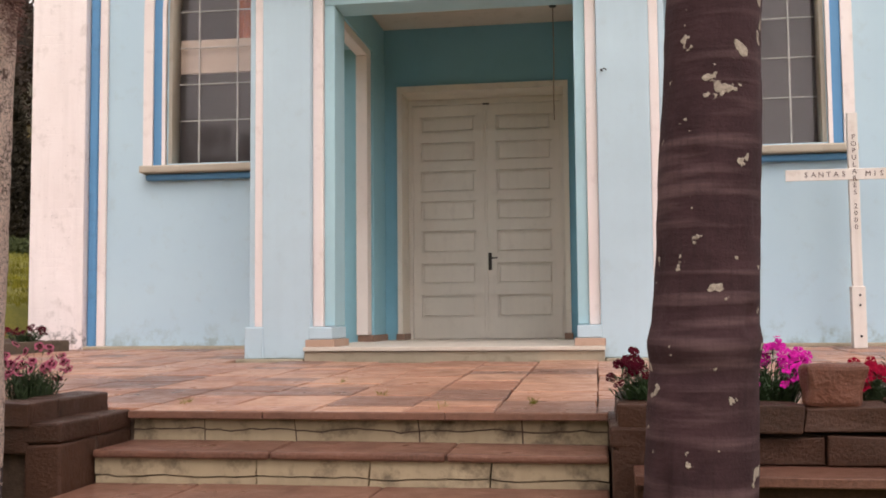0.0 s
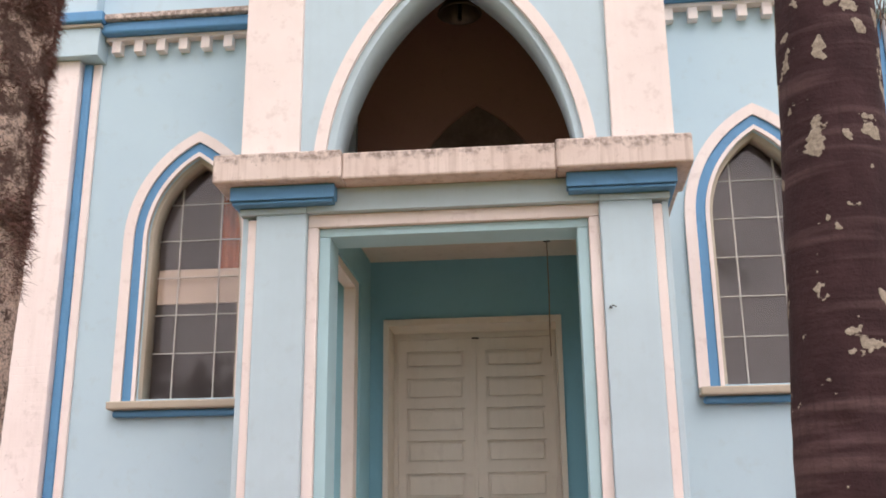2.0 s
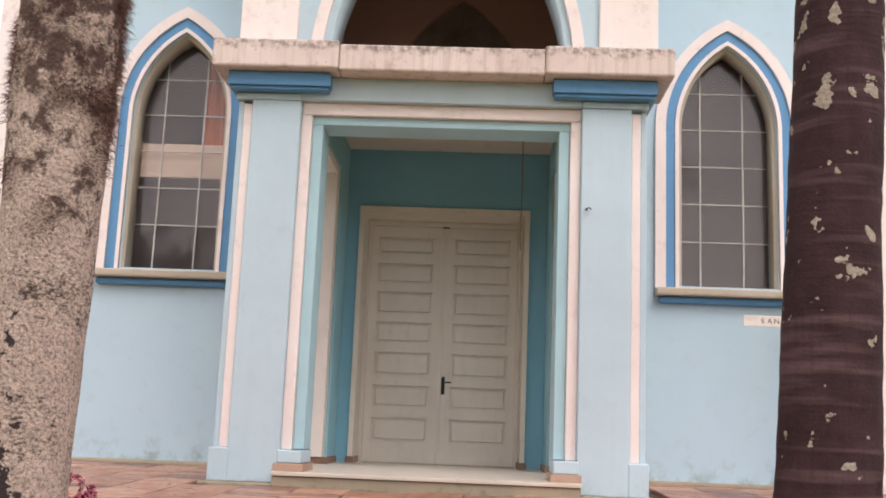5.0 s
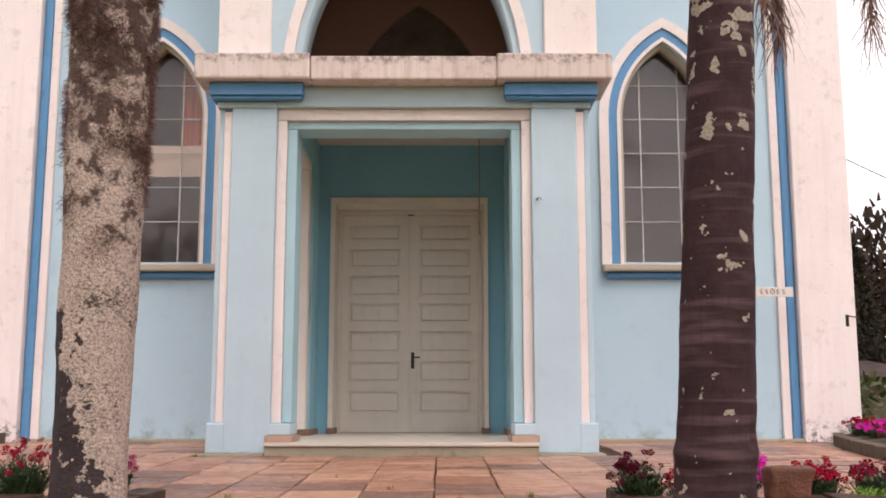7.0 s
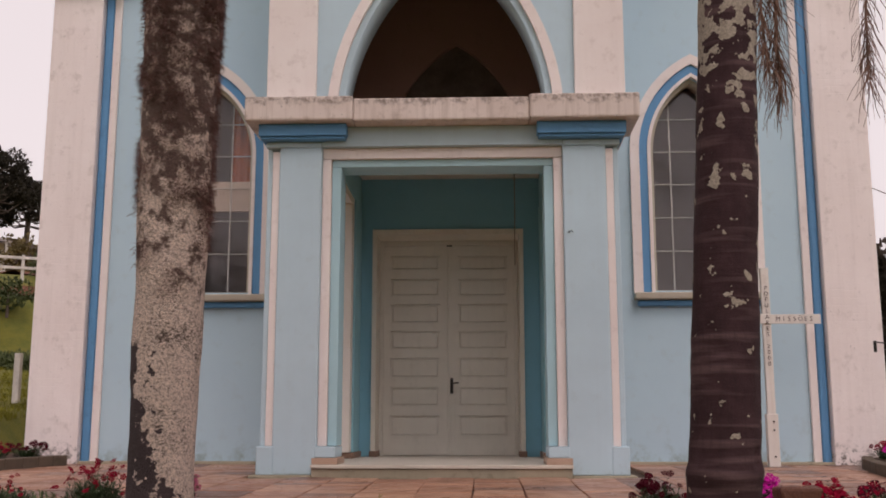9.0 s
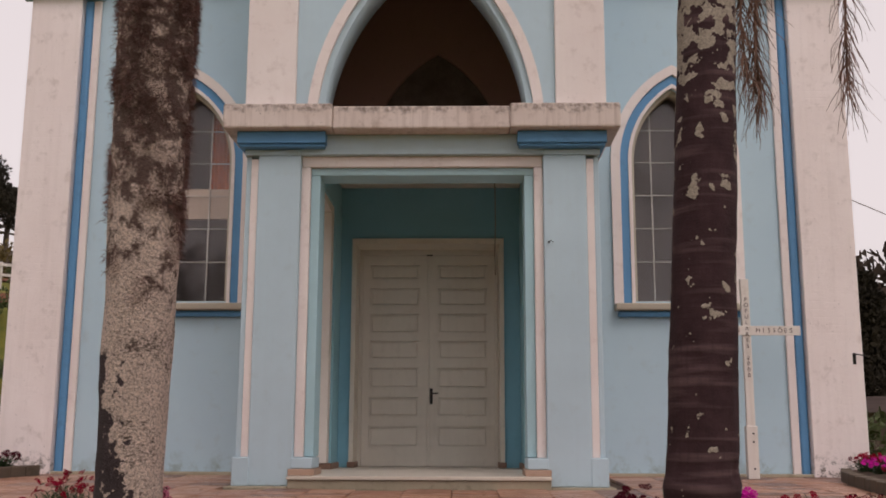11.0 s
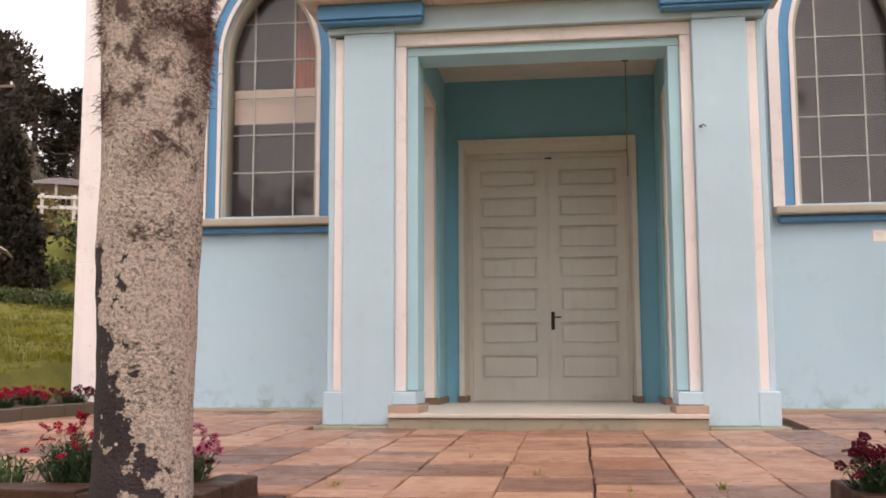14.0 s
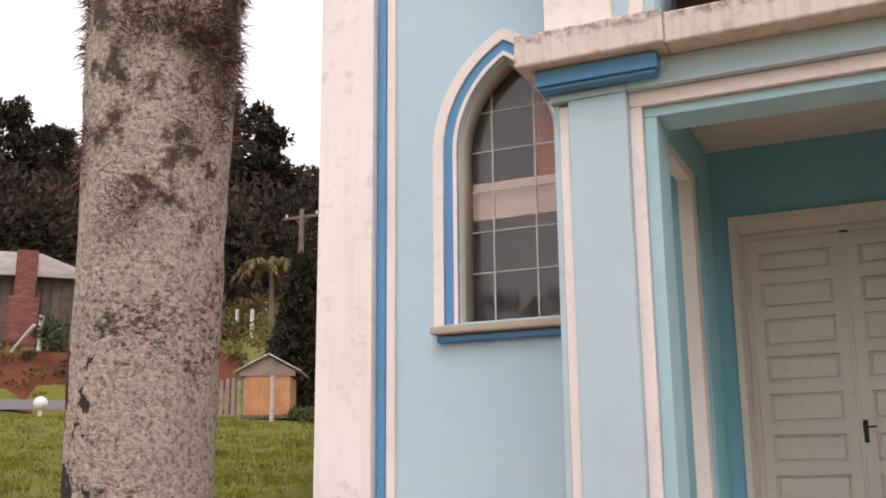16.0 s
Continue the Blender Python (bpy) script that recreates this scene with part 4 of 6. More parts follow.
# ---- wooden mission cross ----
CX, CY, CZ = 3.87, 1.74, 0.122
cross = thing("mission_cross", "white wooden cross with dark painted lettering, standing before the wall", "cross", (CX, CY, CZ))
part("post", box(-0.05, 0.05, -0.03, 0.03, 0.3, 2.385, 0.006), M_CROSS, cross)
part("arm", box(-0.67, 0.64, -0.045, -0.031, 1.695, 1.81, 0.004), M_CROSS, cross)
slv = part("sleeve", box(-0.068, 0.068, -0.05, 0.05, 0.0, 0.62, 0.008), M_CROSS, cross, "wider foot post")
for z in (0.53, 0.43, 0.12):
    part("bolt", tube([(0.01, -0.048, z), (0.01, -0.058, z)], 0.012, 8), M_BLACKMETAL, slv)


def lettering(text, x, z, size, vertical=False, parent=None, y=-0.046, pitch=0.0):
    for i, ch in enumerate(text):
        if ch == " ":
            continue
        cu = bpy.data.curves.new("tmp", "FONT")
        cu.body, cu.size, cu.extrude, cu.align_x, cu.align_y, cu.resolution_u = ch, size, 0.0015, "CENTER", "CENTER", 3
        tmp = bpy.data.objects.new("tmp", cu)
        me = bpy.data.meshes.new_from_object(tmp)
        bpy.data.objects.remove(tmp)
        px, pz = (x, z - i * pitch) if vertical else (x + i * pitch, z)
        me.transform(Matrix.Translation((px, y, pz)) @ pose(0, 0, 0, 90, 0, 0).to_4x4())
        me.materials.clear()
        part("letter", me, M_INK, parent)


lettering("SANTAS", -0.47, 1.752, 0.075, False, cross, -0.047, 0.073)
lettering("MISSÕES", 0.13, 1.752, 0.075, False, cross, -0.047, 0.066)
lettering("POPULARES 2000", 0.0, 2.13, 0.07, True, cross, -0.0465, 0.0705)


# ---- palms before the steps ----
def lathe_trunk(cx, cy, lean, radius, z0, z1, rings, segs, rough, seed, scars=()):
    vs, fs = [], []
    for j in range(rings + 1):
        z = z0 + (z1 - z0) * j / rings
        for k in range(segs):
            a = 2 * math.pi * k / segs
            ca, sa = math.cos(a), math.sin(a)
            r = radius(z)
            r += rough * noise.noise((ca * 2.2 + seed, sa * 2.2, z * 2.5)) + 0.45 * rough * noise.noise((ca * 7, sa * 7 + seed, z * 11))
            for zc, h, dep, a0, wid in scars:
                f = math.exp(-((z - zc) / h) ** 2)
                if wid:
                    da = (a - a0 + math.pi) % (2 * math.pi) - math.pi
                    f *= math.exp(-(da / wid) ** 2)
                r += dep * f
            vs.append((cx + lean * (z - 0.3) + r * ca, cy + r * sa, z))
    for j in range(rings):
        fs += [(j * segs + k, j * segs + (k + 1) % segs, (j + 1) * segs + (k + 1) % segs, (j + 1) * segs + k) for k in range(segs)]
    fs.append(tuple(rings * segs + k for k in range(segs)))
    return mesh_of("trunk", vs, fs)


def frond(points, leaf, n, rnd, droop, spread, width=0.016, hang=False):
    """A palm frond: a bent rib with narrow leaflets on both sides."""
    bm = bmesh.new()
    pts = [Vector(p) for p in points]
    tube(pts, 0.018, 5, bm, 0.25)
    total = len(pts) - 1
    for i in range(n):
        f = (0.2 + 0.8 * (i / n)) * total
        j = min(int(f), total - 1)
        p = pts[j].lerp(pts[j + 1], f - j)
        d = (pts[j + 1] - pts[j]).normalized()
        sidev = d.cross(Vector((0, 0, 1)))
        if sidev.length < 0.3:
            sidev = Vector((math.cos(rnd.random() * 6.28), math.sin(rnd.random() * 6.28), 0))
        sidev.normalize()
        for s in (-1, 1):
            ln = leaf * (rnd.uniform(0.35, 1.2) if hang else rnd.uniform(0.6, 1.1) * (1 - 0.5 * i / n))
            if hang:
                # dry leaflets hang limp and curl
                way = (sidev * s * spread * rnd.uniform(0.2, 1.6) + Vector((rnd.uniform(-0.3, 0.3), rnd.uniform(-0.3, 0.3), -0.75))).normalized()
                q0, w0 = p.copy(), Vector((rnd.uniform(-1, 1), rnd.uniform(-1, 1), 0.2)).normalized() * width * 0.5
                last = (bm.verts.new(q0 - w0), bm.verts.new(q0 + w0))
                for step in range(4):
                    q0 = q0 + way * ln * 0.25
                    way = (way + Vector((rnd.gauss(0, 0.22), rnd.gauss(0, 0.22), -0.28))).normalized()
                    w0 = w0 * 0.8
                    now = (bm.verts.new(q0 - w0), bm.verts.new(q0 + w0))
                    bm.faces.new((last[0], last[1], now[1], now[0]))
                    last = now
                continue
            else:
                way = (sidev * s + d * 0.6 + Vector((0, 0, -droop * rnd.uniform(0.5, 1.3)))).normalized()
            q = p + way * ln * 0.55 + Vector((0, 0, 0))
            e = p + way * ln + Vector((0, 0, -droop * ln * 0.35))
            w = way.cross(Vector((rnd.uniform(-1, 1), rnd.uniform(-1, 1), 0.3))).normalized() * width * 0.5
            v = [bm.verts.new(c) for c in (p - w * 0.6, p + w * 0.6, q + w, q - w, e)]
            bm.faces.new((v[0], v[1], v[2], v[3]))
            bm.faces.new((v[3], v[2], v[4]))
    return bm


def crown_of(tree, cx, cy, z, seed):
    rnd = random.Random(seed)
    for k in range(11):
        a = 2 * math.pi * (k + rnd.uniform(-0.3, 0.3)) / 11
        up = rnd.uniform(0.5, 1.5)
        pts = [(cx + math.cos(a) * r, cy + math.sin(a) * r, z + up * math.sin(min(1.0, r / 1.6) * 1.7) - 0.28 * r * r) for r in (0.05, 0.5, 1.0, 1.6, 2.2, 2.7)]
        part("frond", frond(pts, 0.6, 60, rnd, 0.7, 1.0, 0.03), M_FROND, tree)


palm = thing("palm_tree", "palm with a purple-brown ringed trunk and pale lichen spots", "palm tree", (0, 0, 0))
smooth(part("trunk", lathe_trunk(1.652, -5.39, 0.053, lambda z: 0.182 - 0.010 * z + 0.006 * sstep(1.0, 0.0, z), -0.9, 6.6, 300, 56, 0.008, 1.0,
       ((0.36, 0.05, 0.013, 0, 0), (0.27, 0.035, -0.012, -1.9, 0.9), (-0.2, 0.22, -0.035, -2.35, 0.13), (0.44, 0.05, -0.03, -0.75, 0.10), (0.98, 0.03, -0.016, -1.95, 0.2))), M_TRUNK_R, palm))
crown_of(palm, 1.98, -5.39, 6.6, 3)
rnd = random.Random(8)
part("dead_frond", frond([(1.95, -5.37, 6.5), (2.13, -5.45, 6.1), (2.10, -5.42, 4.8), (2.01, -5.37, 3.4), (1.97, -5.39, 2.85), (1.99, -5.39, 2.5)], 0.30, 190, rnd, 0.05, 0.5, 0.008, True), M_STRAW, palm, "dry brown frond hanging down the trunk")
part("dead_frond", frond([(1.97, -5.36, 6.5), (2.18, -5.35, 6.0), (2.15, -5.32, 4.6), (2.09, -5.30, 3.2), (2.07, -5.30, 2.7), (2.08, -5.30, 2.4)], 0.27, 200, rnd, 0.05, 0.35, 0.009, True), M_STRAW, palm, "dry brown frond hanging down the trunk")
part("dead_frond", frond([(2.00, -5.32, 6.6), (2.59, -5.17, 6.4), (2.74, -5.09, 5.0), (2.70, -5.07, 3.6), (2.66, -5.07, 2.95), (2.65, -5.07, 2.55)], 0.30, 170, rnd, 0.06, 0.45, 0.008, True), M_STRAW, palm, "dry brown frond hanging free")

lichen_tree = thing("lichen_palm", "palm trunk crusted with pinkish-white lichen and tufts of brown hair moss", "palm tree", (0, 0, 0))


def left_r(z):
    return 0.166 + 0.017 * min(z, 2.6) + 0.02 * sstep(0.4, -0.2, z)


smooth(part("trunk", lathe_trunk(TLX, TLY, 0.004, left_r, -0.9, 6.4, 300, 56, 0.010, 7.0, ()), M_TRUNK_L, lichen_tree))
crown_of(lichen_tree, TLX + 0.12, TLY, 6.4, 5)


def moss():
    rnd = random.Random(12)
    vs, fs = [], []
    for k in range(1100):
        z = 1.25 + 3.4 * rnd.random() ** 1.15
        a = rnd.uniform(-math.pi, math.pi)
        # thicker towards one flank and higher up
        keep = 0.03 + 1.0 * sstep(1.4, 2.5, z) * (0.38 + 0.62 * max(0.0, math.cos(a + 0.35)))
        keep *= 0.4 + 1.6 * sstep(-0.05, 0.3, noise.noise((math.cos(a) * 1.6, math.sin(a) * 1.6, z * 2.3)))
        if rnd.random() > keep:
            continue
        r = left_r(z)
        c = Vector((TLX + 0.004 * (z - 0.3) + r * math.cos(a), TLY + r * math.sin(a), z))
        out = Vector((math.cos(a), math.sin(a), 0))
        tang = Vector((-math.sin(a), math.cos(a), 0))
        for i in range(110):
            o = c + tang * rnd.gauss(0, 0.035) + Vector((0, 0, rnd.gauss(0, 0.04))) - out * 0.012
            w = (out * rnd.uniform(0.4, 1.3) + tang * rnd.uniform(-0.9, 0.9) + Vector((0, 0, rnd.uniform(-0.8, 0.7)))).normalized()
            ln = rnd.uniform(0.02, 0.065)
            s = w.cross(Vector((rnd.uniform(-1, 1), rnd.uniform(-1, 1), rnd.uniform(-1, 1)))).normalized() * rnd.uniform(0.0009, 0.0018)
            m_, e = o + w * ln * 0.55, o + w * ln + Vector((0, 0, -0.012))
            b = len(vs)
            vs.extend([o - s, o + s, m_ + s, m_ - s, e])
            fs.extend([(b, b + 1, b + 2, b + 3), (b + 3, b + 2, b + 4)])
    return mesh_of("hair_moss", vs, fs)


tagged(part("hair_moss", moss(), M_TUFT, lichen_tree, "shaggy brown hair moss"), kind="stuff")


# ---- flowers ----
def flower_plant(name, at, height, spread, stems, blades, leaf_mat, petal, rim, size, label, seed, group="", flat=0.35):
    rnd = random.Random(seed)
    th = thing(name, label, "flowering plant", at, group)
    vs, fs = [], []
    tips = []
    for i in range(stems + blades):
        a, r = rnd.uniform(0, 6.283), spread * math.sqrt(rnd.random())
        h = height * rnd.uniform(0.55, 1.0) * (1 - flat * (r / spread) ** 2) * (1.0 if i < stems else 0.72)
        b0 = Vector((math.cos(a) * r * 0.45, math.sin(a) * r * 0.45, -0.02))
        tip = Vector((math.cos(a) * r, math.sin(a) * r, h))
        mid_ = b0.lerp(tip, 0.55) + Vector((rnd.gauss(0, 0.012), rnd.gauss(0, 0.012), 0.02))
        s = Vector((-math.sin(a + rnd.uniform(-1, 1)), math.cos(a), 0)) * (0.0022 if i < stems else rnd.uniform(0.003, 0.006))
        k = len(vs)
        vs.extend([b0 - s, b0 + s, mid_ + s, mid_ - s, tip])
        fs.extend([(k, k + 1, k + 2, k + 3), (k + 3, k + 2, k + 4)])
        for j in range(5):
            p = b0.lerp(mid_, rnd.random()) if rnd.random() < 0.5 else mid_.lerp(tip, 0.8 * rnd.random())
            a2 = rnd.uniform(0, 6.283)
            w = Vector((math.cos(a2), math.sin(a2), rnd.uniform(0.3, 1.4))).normalized()
            ln, q = rnd.uniform(0.03, 0.075), w.cross(Vector((0, 0, 1))).normalized() * rnd.uniform(0.003, 0.006)
            k = len(vs)
            vs.extend([p, p + w * ln * 0.5 + q, p + w * ln + Vector((0, 0, -0.012)), p + w * ln * 0.5 - q])
            fs.append((k, k + 1, k + 2, k + 3))
        if i < stems:
            tips.append(tip)
    part("leaves", mesh_of("leaves", vs, fs), leaf_mat, th)
    vs, fs, sl = [], [], []
    for tip in tips:
        for _ in range(rnd.choice((1, 1, 2))):
            c = tip + Vector((rnd.gauss(0, size * 0.5), rnd.gauss(0, size * 0.5), rnd.gauss(0, size * 0.3)))
            nrm = Vector((rnd.gauss(0, 0.5), rnd.gauss(-0.55, 0.4), rnd.uniform(0.3, 1))).normalized()
            u = nrm.orthogonal().normalized()
            v = nrm.cross(u)
            ph = rnd.uniform(0, 6.28)
            R = size * rnd.uniform(0.75, 1.15)
            for q in range(5):
                a0 = ph + q * 1.2566
                def pt(ang, rr, lift):
                    return c + (u * math.cos(ang) + v * math.sin(ang)) * rr + nrm * lift
                lf = rnd.uniform(0.1, 0.35) * R
                k = len(vs)
                vs.extend([pt(a0, 0.0, 0), pt(a0 - 0.5, R * 0.62, lf), pt(a0 + 0.5, R * 0.62, lf), pt(a0 - 0.62, R * 0.9, lf * 0.8), pt(a0 + 0.62, R * 0.9, lf * 0.8), pt(a0, R * 1.05, lf * 0.5)])
                fs.extend([(k, k + 1, k + 2), (k + 1, k + 3, k + 5, k + 4, k + 2)])
                sl.extend([0, 1])
    me = mesh_of("blossoms", vs, fs, sl)
    me.materials.append(petal)
    me.materials.append(rim)
    part("blossoms", me, None, th)
    return th


# beside the steps
flower_plant("dianthus", (-1.52, -4.27, 0.03), 0.34, 0.17, 34, 150, M_DARKGREY, M_DARKRED, M_ROSE, 0.026, "dianthus clump with dark red, pale-edged blossoms", 1)
flower_plant("carnation", (-1.98, -4.33, 0.03), 0.42, 0.20, 34, 260, M_DARKGREY, M_RED, M_RED, 0.021, "tall carnation clump with crimson blossoms", 2)
flower_plant("carnation", (-2.55, -4.29, 0.03), 0.30, 0.2, 12, 200, M_DARKGREY, M_RED, M_RED, 0.019, "low carnation clump with a few crimson blossoms", 3)
flower_plant("green_shrub", (-2.30, -4.35, 0.03), 0.26, 0.16, 3, 70, M_LEAF, M_RED, M_RED, 0.02, "small green leafy clump", 4)
flower_plant("dark_dianthus", (1.50, -4.31, 0.03), 0.32, 0.17, 36, 170, M_DARKLEAF, M_DARKRED, M_DARKRED, 0.026, "dark dianthus clump with maroon blossoms", 5)
flower_plant("pink_dianthus", (2.03, -4.29, 0.03), 0.34, 0.21, 64, 240, M_DARKLEAF, M_PINK, M_PINK, 0.027, "dianthus clump covered in magenta blossoms", 6)
flower_plant("red_dianthus", (2.50, -4.33, 0.03), 0.27, 0.16, 34, 170, M_DARKGREY, M_RED, M_RED, 0.03, "dianthus clump with bright red blossoms", 7)
flower_plant("red_dianthus", (2.86, -4.29, 0.03), 0.28, 0.17, 34, 170, M_DARKGREY, M_RED, M_DARKRED, 0.03, "dianthus clump with dark red blossoms", 8)
flower_plant("succulent", (2.72, -4.47, 0.03), 0.14, 0.12, 0, 90, M_LIMELEAF, M_RED, M_RED, 0.02, "bright green leafy clump at the planter edge", 9)
flower_plant("red_dianthus", (1.72, -4.33, 0.03), 0.22, 0.10, 10, 30, M_DARKLEAF, M_RED, M_RED, 0.028, "small dianthus with red blossoms behind the trunk", 10)
for i, (x, c) in enumerate(((3.4, M_PINK), (4.1, M_RED), (4.9, M_PINK), (-3.2, M_RED), (-3.9, M_PINK))):
    flower_plant("dianthus", (x, -4.31, 0.03), 0.28, 0.2, 26, 60, M_LEAF, c, c, 0.026, "dianthus clump in bloom along the planter", 20 + i)

rock = thing("rock", "squarish brown stone block set on the planter wall", "rock", (2.24, -4.62, 0.09))
bm = box(-0.115, 0.115, -0.08, 0.08, -0.01, 0.165, 0.02)
bmesh.ops.subdivide_edges(bm, edges=list(bm.edges), cuts=2, use_grid_fill=True)
for v in bm.verts:
    v.co.x += 0.018 * (v.co.z - 0.08) / 0.1 * (1 if v.co.x > 0 else 0.2)
    v.co += 0.014 * Vector((noise.noise(v.co * 9), noise.noise(v.co * 9 + Vector((4, 0, 0))), noise.noise(v.co * 9 + Vector((0, 4, 0)))))
part("stone", bm, M_ROCK, rock)


# ---- curved beds at the sides of the terrace ----
def bed(name, edge, outward, label):
    """Low kerb of grey blocks along the edge line, with earth behind it."""
    th = thing(name, label, "flower bed", kind="structure")
    pts = []
    for (x0, y0), (x1, y1) in zip(edge, edge[1:]):
        for i in range(5):
            pts.append((x0 + (x1 - x0) * i / 5, y0 + (y1 - y0) * i / 5))
    pts.append(edge[-1])
    for i in range(0, len(pts) - 1, 2):
        a, b = Vector((*pts[i], 0)), Vector((*pts[min(i + 2, len(pts) - 1)], 0))
        ln = (b - a).length
        bm = box(0.003, ln - 0.003, -0.06, 0.06, -0.06, 0.125, 0.012)
        ang = math.atan2(b.y - a.y, b.x - a.x)
        bm.transform(Matrix.Translation((a.x, a.y, terrace_z((a.y + b.y) / 2))) @ Matrix.Rotation(ang, 4, "Z"))
        part("kerb_block", bm, M_KERB, th)
    vs, fs = [], []
    for i, (x, y) in enumerate(pts):
        for j in range(7):
            xx = x + outward * (0.03 + 1.1 * j / 6)
            vs.append((xx, y, terrace_z(y) + 0.09 + 0.05 * math.sin(j / 6 * 3.1) + 0.02 * noise.noise((xx * 4, y * 4, 0))))
    for i in range(len(pts) - 1):
        for j in range(6):
            k = i * 7 + j
            fs.append((k, k + 1, k + 8, k + 7) if outward > 0 else (k, k + 7, k + 8, k + 1))
    part("soil", mesh_of("soil", vs, fs), M_SOIL, th)


bed("flower_bed_1", ((-4.72, 1.86), (-4.95, 1.35), (-5.12, 0.6), (-5.24, -0.6), (-5.27, -2.2), (-5.3, -4.4)), -1, "kerbed flower bed along the lawn")
bed("flower_bed_2", ((5.02, 1.9), (4.8, 1.3), (4.62, 0.4), (4.46, -0.7), (4.42, -2.2), (4.4, -4.4)), 1, "kerbed flower bed beside the church")

spec = ((-5.05, 1.55, M_DARKRED, M_DARKRED), (-5.3, 1.2, M_DARKRED, M_RED), (-5.65, 1.7, M_RED, M_RED), (-5.42, 0.75, M_RED, M_RED), (-5.55, 0.35, M_WHITEPETAL, M_WHITEPETAL), (-5.85, 0.9, M_RED, M_DARKRED),
        (-5.5, -0.1, M_DARKRED, M_DARKRED), (-5.85, 0.1, M_RED, M_RED), (-5.55, -0.5, M_PINK, M_PINK), (-5.9, -0.45, M_PINK, M_PALEPINK), (-5.6, -0.95, M_PINK, M_RED), (-5.9, -1.0, M_RED, M_RED),
        (-5.55, -1.4, M_PALEPINK, M_PINK), (-5.9, -1.5, M_PINK, M_PALEPINK), (-5.6, -1.9, M_RED, M_RED), (-5.75, -2.5, M_PINK, M_PALEPINK), (-5.7, -3.2, M_RED, M_RED), (-5.7, -3.9, M_PINK, M_PINK),
        (5.3, 1.75, M_RED, M_RED), (5.1, 1.3, M_DARKRED, M_RED), (5.5, 1.35, M_PINK, M_PINK), (5.05, 0.75, M_PINK, M_PINK), (5.45, 0.6, M_PINK, M_PINK), (5.0, 0.1, M_RED, M_RED), (5.4, -0.1, M_DARKRED, M_PINK), (4.9, -0.7, M_PINK, M_PINK), (5.0, -1.6, M_RED, M_RED), (5.0, -2.6, M_PINK, M_PINK))
for i, (x, y, a, b) in enumerate(spec):
    tone = "white" if a is M_WHITEPETAL else "magenta" if a is M_PINK else "pale pink" if a is M_PALEPINK else "deep red" if a is M_DARKRED else "crimson"
    flower_plant("bedding_plant", (x, y, terrace_z(y) + 0.1), 0.20 if a is not M_WHITEPETAL else 0.13, 0.24, 34, 110, M_DARKLEAF, a, b, 0.027, "low bedding plant in %s bloom behind the kerb" % tone, 40 + i, "bedding plants in the side beds", 0.2)

# ---- beyond the lawn ----
EYE = (0.22, -8.35, 0.59)


def spot(az, d, dz=0.0):
    """A place on the ground at that bearing (degrees left of straight ahead) and distance."""
    x, y = EYE[0] - d * math.sin(radians(az + 1.3)), EYE[1] + d * math.cos(radians(az + 1.3))
    return Vector((x, y, ground_z(x, y) + dz))


def leaf_cloud(vs, fs, c, rad, n, size, rnd, up=0.3):
    """Many small leaf blades scattered through an ellipsoid, denser near its skin."""
    for _ in range(n):
        d = Vector((rnd.gauss(0, 1), rnd.gauss(0, 1), rnd.gauss(0, 1))).normalized()
        r = rnd.uniform(0.45, 1.0) ** 0.6
        p = Vector(c) + Vector((d.x * rad[0] * r, d.y * rad[1] * r, d.z * rad[2] * r))
        w = (d + Vector((rnd.gauss(0, 0.6), rnd.gauss(0, 0.6), rnd.gauss(up, 0.6)))).normalized()
        s = w.orthogonal().normalized()
        s = (s * math.cos(rnd.random() * 6.28) + w.cross(s) * math.sin(rnd.random() * 6.28)) * size * rnd.uniform(0.25, 0.5)
        ln = size * rnd.uniform(0.7, 1.4)
        k = len(vs)
        vs.extend([p - s, p + s, p + w * ln + s * 0.3, p + w * ln - s * 0.3])
        fs.append((k, k + 1, k + 2, k + 3))


def araucaria(az, d, top_el, seed, label="tall dark araucaria with tufted upturned branches", crown=0.62):
    rnd = random.Random(seed)
    base = spot(az, d)
    height = EYE[2] + d * math.tan(radians(top_el)) - base.z
    th = thing("araucaria", label, "tree", base, "araucarias on the hill")
    bm = tube([(0, 0, -0.5), (0.05, 0.02, height * 0.5), (0.1, 0, height * 0.97)], 0.28, 7, None, 0.35)
    vs, fs = [], []
    tiers = 7
    for t in range(tiers):
        z = height * (crown + (1 - crown) * t / (tiers - 1)) - 0.3
        reach = height * 0.28 * (0.75 + 0.5 * rnd.random()) * (1.0 - 0.5 * (t / (tiers - 1)) ** 1.5)
        n = 6
        for k in range(n):
            a = 2 * math.pi * (k + rnd.random() * 0.8) / n + t
            e = Vector((math.cos(a) * reach, math.sin(a) * reach, z + reach * rnd.uniform(0.05, 0.4)))
            m_ = Vector((math.cos(a) * reach * 0.55, math.sin(a) * reach * 0.55, z - 0.05 * reach))
            part("branch", tube([(0.05, 0, z), m_, e], 0.07, 4, None, 0.5), M_POLE, th)
            for q in range(3):
                c = m_.lerp(e, 0.55 + 0.45 * q / 2) + Vector((rnd.gauss(0, 0.25), rnd.gauss(0, 0.25), rnd.uniform(0, 0.3)))
                r = height * 0.052 * rnd.uniform(0.75, 1.25)
                leaf_cloud(vs, fs, c, (r, r, r * 0.8), 70, r * 0.42, rnd)
    part("trunk", bm, M_POLE, th)
    part("crown", mesh_of("crown", vs, fs), M_CONIFER, th)


